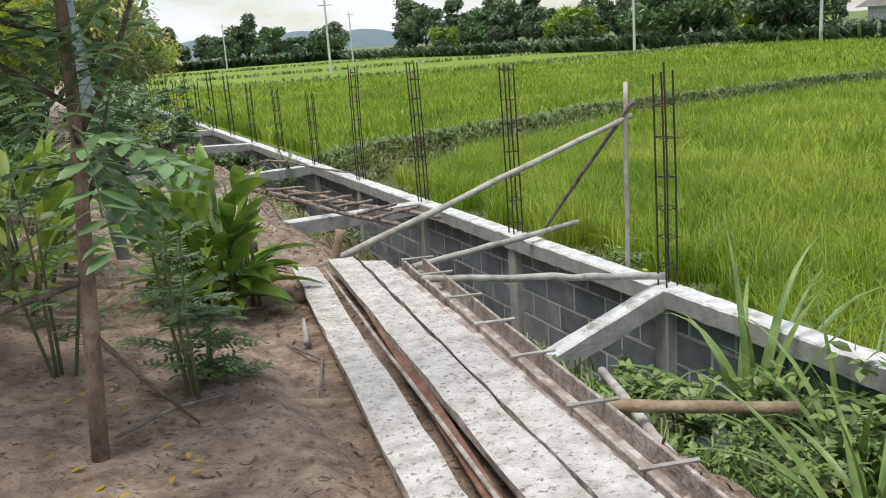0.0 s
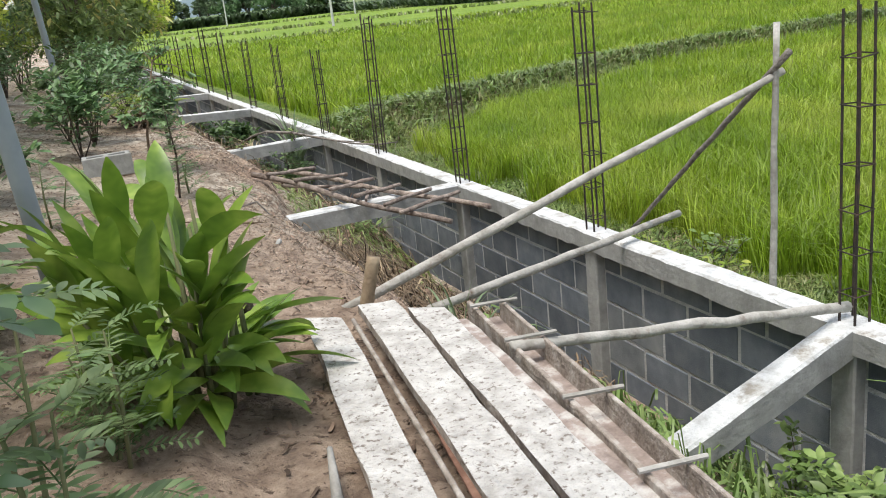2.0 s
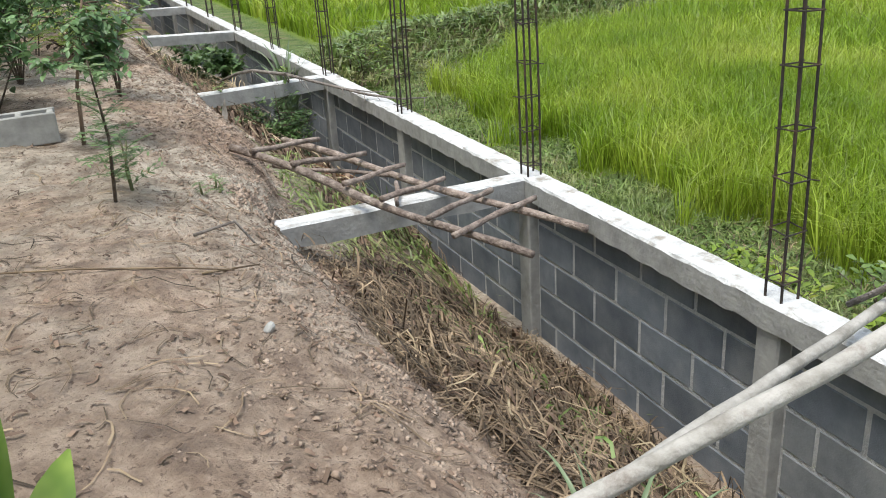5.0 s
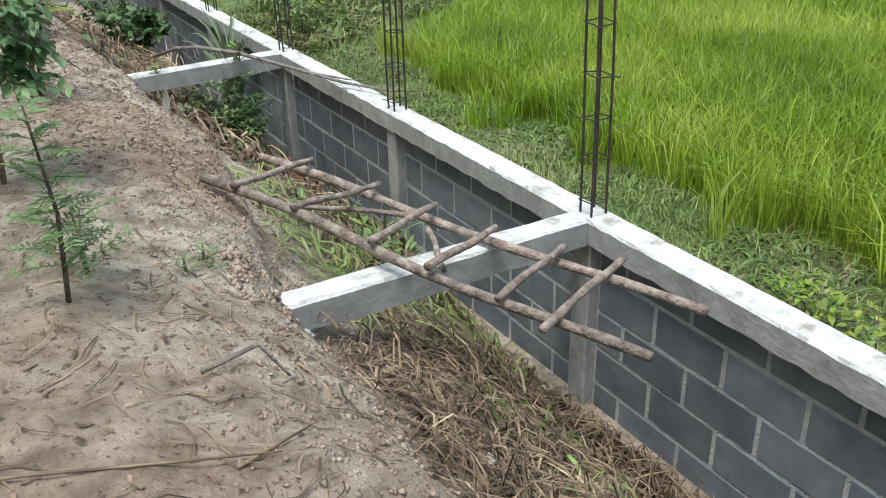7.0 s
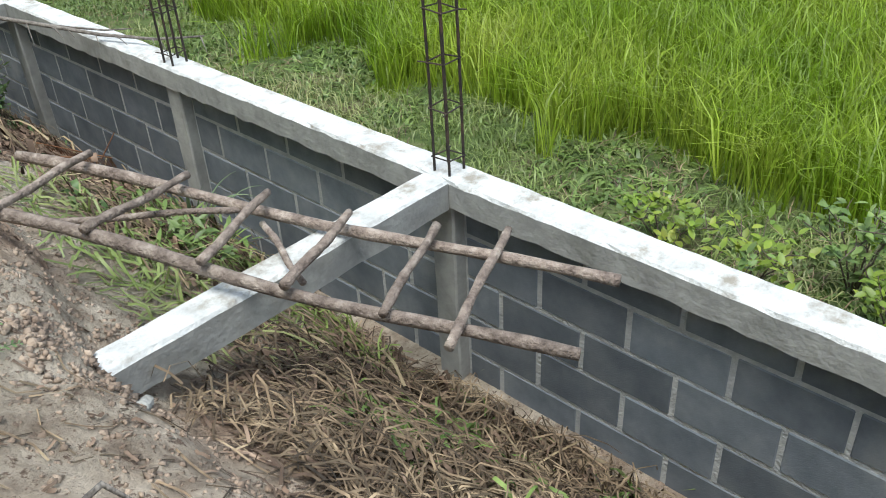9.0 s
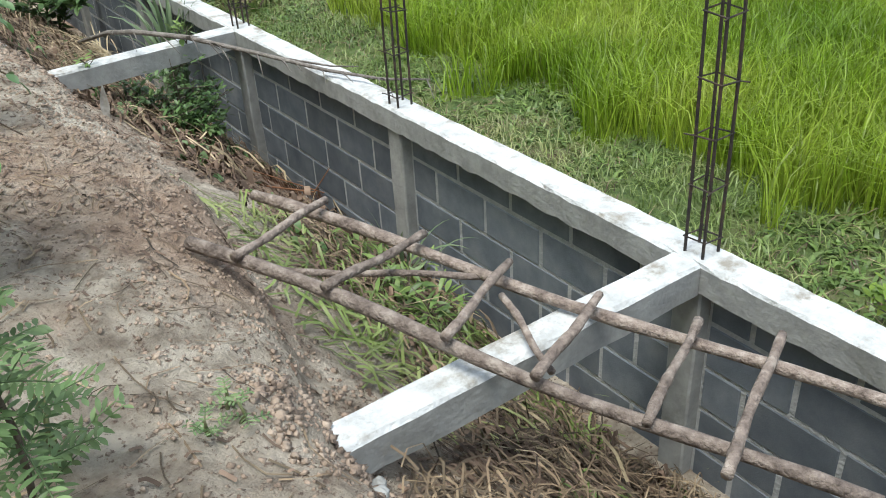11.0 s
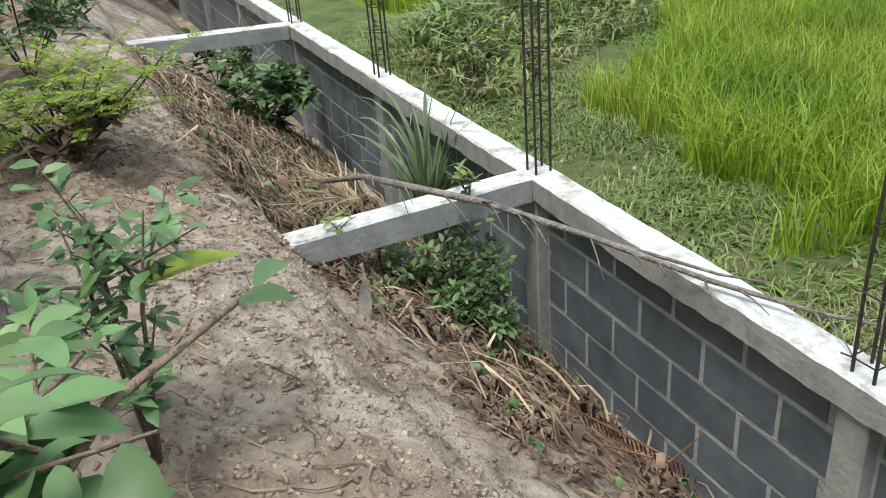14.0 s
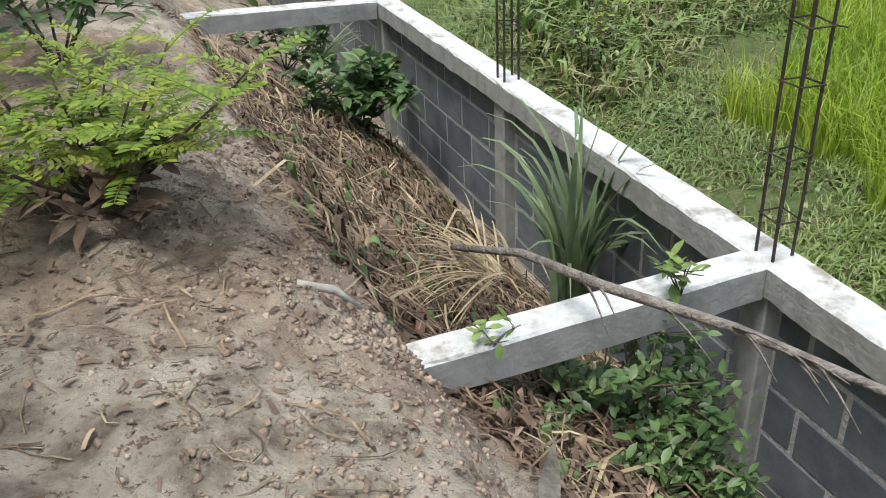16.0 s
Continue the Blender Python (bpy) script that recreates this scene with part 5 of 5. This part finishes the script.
# shrubs along the bank ahead
for i, (x, y, h, m) in enumerate(((-2.78, 6.3, 0.75, M_SHRUB), (-2.62, 7.2, 0.85, M_SHRUB), (-2.85, 8.0, 0.9, M_FINE), (-2.1, 10.4, 0.8, M_SHRUB), (-2.5, 11.2, 1.0, M_DARKLEAF), (-1.9, 12.2, 0.9, M_SHRUB), (-2.3, 13.5, 1.1, M_SHRUB), (-1.7, 14.5, 1.0, M_SHRUB), (-2.4, 16.0, 1.3, M_DARKLEAF), (-1.6, 17.5, 1.2, M_SHRUB), (-2.2, 19.0, 1.5, M_SHRUB))):
    bush("garden_shrub", (x, y), (0.5, 0.5, h * 1.15), 480, 0.12, 0.40, m, 120 + i, "leafy green shrub planted on the soil bank", "shrub", group="shrubs on the bank")
for i, (x, y, h) in enumerate(((-3.6, 4.3, 0.7), (-3.7, 5.6, 0.9), (-3.9, 7.0, 1.1), (-3.8, 3.0, 0.7), (-4.0, -0.6, 1.0), (-4.2, 1.2, 1.2), (-4.0, 8.6, 1.2), (-3.9, 10.0, 1.3), (-4.1, 11.6, 1.4), (-3.9, 13.3, 1.4), (-3.7, 15.2, 1.5), (-3.5, 17.0, 1.6), (-4.3, 4.8, 1.5), (-4.5, 6.4, 1.7), (-4.4, 3.3, 1.4), (-4.3, 0.2, 1.6), (-3.4, 20.0, 1.8), (-2.6, 20.5, 1.6))):
    bush("hedge_shrub", (x, y), (0.6, 0.65, h), 700, 0.13, 0.33, (M_SHRUB, M_DARKLEAF, M_LIME)[i % 3], 140 + i, "dense dark green shrub at the edge of the bank", "shrub", group="shrubs at the edge of the bank")


# ---- trees ----
def tree(name, at, height, radius, leaves, leaf, mat, seed, label, group="", trunk=0.35, squat=1.0):
    random.seed(seed)
    g = np.random.default_rng(seed)
    root = thing(name, at, label, "tree", group)
    wood = Soup()
    th = height * trunk
    wood.tube([(0, 0, -0.1), (0.03 * height * random.uniform(-1, 1), 0, th), (0.02 * height, 0.02 * height, height * 0.8)], [0.022 * height, 0.016 * height, 0.004 * height], 7)
    lobes = []
    for i in range(11):
        az, rr = random.uniform(0, 6.3), radius * math.sqrt(random.random()) * 0.75
        z = th + (height - th) * random.uniform(0.15, 0.88)
        c = Vector((math.cos(az) * rr, math.sin(az) * rr, z))
        wood.tube([(0, 0, th * random.uniform(0.8, 1.1)), c * 0.5 + Vector((0, 0, th * 0.5)), c], [0.009 * height, 0.006 * height, 0.002 * height], 5)
        lobes.append((c, radius * random.uniform(0.28, 0.5)))
    wood.make("trunk", M_BARK, root, "", True)
    n = leaves
    pick = g.integers(0, len(lobes), n)
    cen = np.array([tuple(c) for c, _ in lobes])[pick]
    rad = np.array([q for _, q in lobes])[pick]
    d = g.normal(size=(n, 3))
    d /= np.linalg.norm(d, axis=1)[:, None]
    pos = cen + d * (rad * g.uniform(0.55, 1.08, n))[:, None] * np.array([1, 1, 0.8 * squat])
    a = g.normal(size=(n, 3))
    a /= np.linalg.norm(a, axis=1)[:, None]
    b = np.cross(a, g.normal(size=(n, 3)))
    b /= np.linalg.norm(b, axis=1)[:, None]
    sz = (leaf * g.uniform(0.6, 1.4, n))[:, None]
    verts = np.stack([pos - a * sz, pos + b * sz * 0.35, pos + a * sz, pos - b * sz * 0.35], 1).reshape(-1, 3)
    mesh_object("crown", verts, [(4 * i, 4 * i + 1, 4 * i + 2, 4 * i + 3) for i in range(n)], mat, root)
    return root


random.seed(33)
near_trees = ((-4.6, 8.5, 2.6, 1.3, M_CROWN), (-4.3, 10.5, 2.4, 1.2, M_CROWN), (-5.2, 12.5, 3.2, 1.6, M_CROWN), (-4.4, 15.0, 3.0, 1.5, M_DARKLEAF), (-3.9, 18.5, 3.6, 1.7, M_CROWN), (-5.0, 5.5, 2.6, 1.4, M_CROWN), (-5.4, 2.5, 2.6, 1.3, M_CROWN), (-1.4, 22.0, 2.4, 1.3, M_SHRUB), (-2.6, 25.0, 4.0, 2.0, M_DARKLEAF), (-0.8, 28.0, 3.2, 1.6, M_CROWN), (-4.6, 23.0, 4.6, 2.2, M_DARKLEAF), (-5.2, -0.5, 2.6, 1.4, M_DARKLEAF))
for i, (x, y, h, rr, m) in enumerate(near_trees):
    tree("garden_tree", (x, y, gz(x, y)), h * 1.45, rr * 1.2, 7000, 0.065, m, 200 + i, "small leafy tree with yellow-green crown beyond the bank" if m is M_CROWN else "small leafy dark green tree beyond the bank", "trees beyond the bank", 0.25)
def sprays(root, n, height, radius, clump, leaf, mat, name, seed, low=0.45):
    """Loose bunches of small drooping blades on the outside of a crown."""
    random.seed(seed)
    s = Soup()
    for i in range(n):
        az, z = random.uniform(0, 6.3), height * random.uniform(low, 0.98)
        rr = radius * math.sqrt(max(0.05, 1 - ((z / height - 0.6) / 0.5) ** 2)) * random.uniform(0.7, 1.0)
        c = Vector((math.cos(az) * rr, math.sin(az) * rr, z))
        for j in range(clump):
            s.leaf(c + Vector((random.gauss(0, leaf * 0.4), random.gauss(0, leaf * 0.4), random.gauss(0, leaf * 0.3))), vec(random.uniform(0, 6.3), random.uniform(-0.9, 0.5)), leaf * random.uniform(0.6, 1.2), leaf * 0.28, 0.9, 3, 0.2, 0.0, 1.3)
    return s.make(name, mat, root, "", True)


M_BLOOM = leaf_material("yellow_blossom", [(0.50, 0.36, 0.03), (0.72, 0.56, 0.06)], vary=0.25)
M_MANGO = leaf_material("olive_green_leaf", [(0.12, 0.18, 0.06), (0.20, 0.275, 0.09), (0.32, 0.38, 0.14)], vary=0.4, see_through=0.35)
M_YOUNG = leaf_material("pale_young_leaf", [(0.42, 0.40, 0.12), (0.62, 0.56, 0.20)], vary=0.25)
for x, y, h, rr, sd in ((-5.3, 7.2, 4.0, 1.5, 231), (-4.9, 12.0, 4.4, 1.7, 232), (-4.3, 9.2, 3.2, 1.1, 233)):
    cassia = tree("flowering_tree", (x, y, gz(x, y)), h, rr, 7000, 0.06, M_CROWN, sd, "leafy yellow-green tree with yellow blossom beyond the bank", "flowering trees", 0.2)
    sprays(cassia, 170, h, rr, 7, 0.11, M_BLOOM, "blossom", sd)
for x, y, h, rr, sd in ((-2.2, 16.6, 3.1, 1.0, 241), (-1.5, 19.4, 3.2, 1.1, 242)):
    mango = tree("mango_tree", (x, y, gz(x, y)), h, rr, 700, 0.13, M_MANGO, sd, "mango tree with long drooping leaves and pale young shoots", "mango trees", 0.2)
    sprays(mango, 110, h, rr, 8, 0.24, M_MANGO, "drooping_leaves", sd, 0.2)
    sprays(mango, 16, h, rr * 1.1, 14, 0.28, M_YOUNG, "young_leaves", sd + 5, 0.35)
protos = [tree("far_tree", (64 + 3 * i, 60 + 20 * i, FIELD), (7.5, 6.0, 9.5, 4.5, 8.0, 5.5)[i], (3.4, 3.2, 2.6, 3.0, 2.2, 3.6)[i], 1700, 0.38, (M_TREE, M_SHRUB, M_TREE, M_LIME, M_TREE, M_DARKLEAF)[i], 300 + i, "leafy dark green tree at the edge of the paddy", "trees at the edge of the paddy", 0.22) for i in range(6)]
for i in range(150):
    u = i / 150
    if u < 0.55:
        v = u / 0.55
        x, y = 61 + 8 * v + random.uniform(0, 1) ** 2 * 40, 25 + 165 * v + random.uniform(-3, 3)
    else:
        v = (u - 0.55) / 0.45
        x, y = 66 - 150 * v + random.uniform(-3, 3), 205 + 30 * math.sin(3 * v) + random.uniform(0, 16)
    k = random.choice(protos)
    sc = random.uniform(0.45, 1.4) * (1.35 if u >= 0.55 else 1.0)
    copy_thing(k, Matrix.Translation((x, y, FIELD)) @ Matrix.Rotation(random.uniform(0, 6.3), 4, "Z") @ Matrix.Diagonal((sc * 1.1, sc * 1.1, sc, 1)))

# low growth under the far trees
blades("far_scrub", scatter(52, 74, 20, 210, 9, 41, lambda x, y, g: x > 58 + 0.02 * y), 1.5, 0.45, 2.2, M_TREE, "low scrub under the far trees", "scrub", 41, 0.8)
blades("far_scrub", scatter(-90, 66, 200, 225, 6, 42, lambda x, y, g: y > 204), 1.9, 0.7, 2.2, M_TREE, "low scrub under the far trees", "scrub", 42, 0.8)

M_HILL = material("hazy_hill", [(0.10, 0.15, 0.17), (0.13, 0.18, 0.20)], scale=0.01, bump=0)
for i, (cx, cy, wd, ht) in enumerate(((620, 2500, 900, 62), (-300, 2900, 1500, 52), (1500, 2300, 900, 40))):
    hill = Soup()
    n, m = 48, 8
    vs, fs = [], []
    for a in range(n + 1):
        for b in range(m + 1):
            u, v = a / n * 2 - 1, b / m * 2 - 1
            flat = min(1.0, 1.9 * (1 - abs(u)) ** 0.8)
            vs.append((cx + u * wd / 2, cy + v * 300, FIELD - 3 + ht * flat * (1 - v * v) * (0.9 + 0.18 * noise.noise(Vector((u * 4 + i, v * 2, i))))))
    for a in range(n):
        for b in range(m):
            q = a * (m + 1) + b
            fs.append((q, q + m + 1, q + m + 2, q + 1))
    hill.add(vs, fs)
    tagged(hill.make("hill", M_HILL, None, "", True), "low flat-topped hill in blue haze on the horizon", "hill", kind="structure")
M_POLE = material("concrete_pole", [(0.45, 0.45, 0.44), (0.58, 0.58, 0.57)], scale=3, bump=0)
for x, y, h in ((26, 92, 8.0), (54, 74, 8.0), (57, 52, 9.0), (30, 175, 9.0), (48, 150, 9.0)):
    s = Soup()
    s.tube([(0, 0, 0), (0, 0, h)], [0.16, 0.10], 8)
    s.tube([(-0.8, 0, h - 0.5), (0.8, 0, h - 0.5)], 0.06, 6)
    ob = s.make("utility_pole", M_POLE)
    ob.location = (x, y, FIELD - 0.1)
    tagged(ob, "pale concrete utility pole at the edge of the fields", "utility pole", "utility poles")
M_ROOF = material("tin_roof", [(0.35, 0.30, 0.29), (0.5, 0.46, 0.44)], scale=2, bump=0)
house = thing("farm_house", (68, 50, FIELD), "distant farm house with a reddish tin roof", "house")
part("wall", box_bm((9, 6, 3), 0.05, (0, 0, 1.5)), M_CONCRETE_TOP, house)
rb = bmesh.new()
rv = [rb.verts.new(p) for p in ((-5.2, -3.8, 2.9), (5.2, -3.8, 2.9), (5.2, 3.8, 2.9), (-5.2, 3.8, 2.9), (-5.2, 0, 4.6), (5.2, 0, 4.6))]
for f in ((0, 1, 5, 4), (2, 3, 4, 5), (0, 4, 3), (1, 2, 5), (0, 3, 2, 1)):
    rb.faces.new([rv[i] for i in f])
part("roof", rb, M_ROOF, house, "reddish tin roof")

# ---- concrete blocks of the wall ----
random.seed(77)
block_meshes = {}


def block_mesh(length, height, smeared):
    key = (round(length, 2), round(height, 2), smeared)
    if key not in block_meshes:
        bm = box_bm((0.07, key[0], key[1]), 0.005)
        me = bpy.data.meshes.new("block")
        bm.to_mesh(me)
        bm.free()
        me.materials.append(M_BLOCK_SMEARED if smeared else M_BLOCK)
        block_meshes[key] = me
    return block_meshes[key]


COURSE, BLOCK, JOINT = 0.207, 0.412, 0.02
# per bay: height of the first bed joint, a joint of the odd courses, a joint of the even ones
BOND = {0: (-0.262, 1.604, 1.411), 1: (-0.285, 3.605, 3.395), 2: (-0.288, 5.365, 5.580), 3: (-0.306, 6.408, 6.600), 5: (-0.310, 10.85, 11.12)}
far_blocks = Soup()
for k in range(FIRST, LAST):
    y0, y1 = post_y(k) + POST_W + 0.012, post_y(k + 1) - 0.012
    bed, odd, even = BOND.get(k, (-0.295, post_y(k) + 0.42, post_y(k) + 0.63))
    for c in range(6):
        zt = -BEAM_H - 0.004 if c == 0 else bed - COURSE * (c - 1) - JOINT / 2
        zb = bed - COURSE * c + JOINT / 2
        y = (odd if c % 2 else even) + JOINT / 2 - BLOCK * 6
        while y < y1 - 0.04:
            a, b = max(y, y0), min(y + BLOCK - JOINT, y1)
            y += BLOCK
            if b - a < 0.04:
                continue
            dx, dz = random.uniform(-0.0015, 0.0015), random.uniform(-0.004, 0.004)
            if -1 <= k <= 6:
                ob = new("block", block_mesh(b - a, zt - zb, k == 0 and c in (2, 3) and a > 1.35))
                ob.location = (BLOCK_FACE + 0.035 + dx, (a + b) / 2, (zt + zb) / 2 + (dz if c else 0))
                ob.rotation_euler = (random.uniform(-0.006, 0.006), 0, random.uniform(-0.003, 0.003))
                fix(ob, wall)
            else:
                x0, x1 = BLOCK_FACE + dx, BLOCK_FACE + 0.07
                far_blocks.add([(x0, a, zb), (x1, a, zb), (x1, b, zb), (x0, b, zb), (x0, a, zt), (x1, a, zt), (x1, b, zt), (x0, b, zt)], [(0, 3, 2, 1), (4, 5, 6, 7), (0, 1, 5, 4), (1, 2, 6, 5), (2, 3, 7, 6), (3, 0, 4, 7)])
fb = far_blocks.make("far_blocks", M_BLOCK)
tagged(fix(fb, wall), kind="stuff")
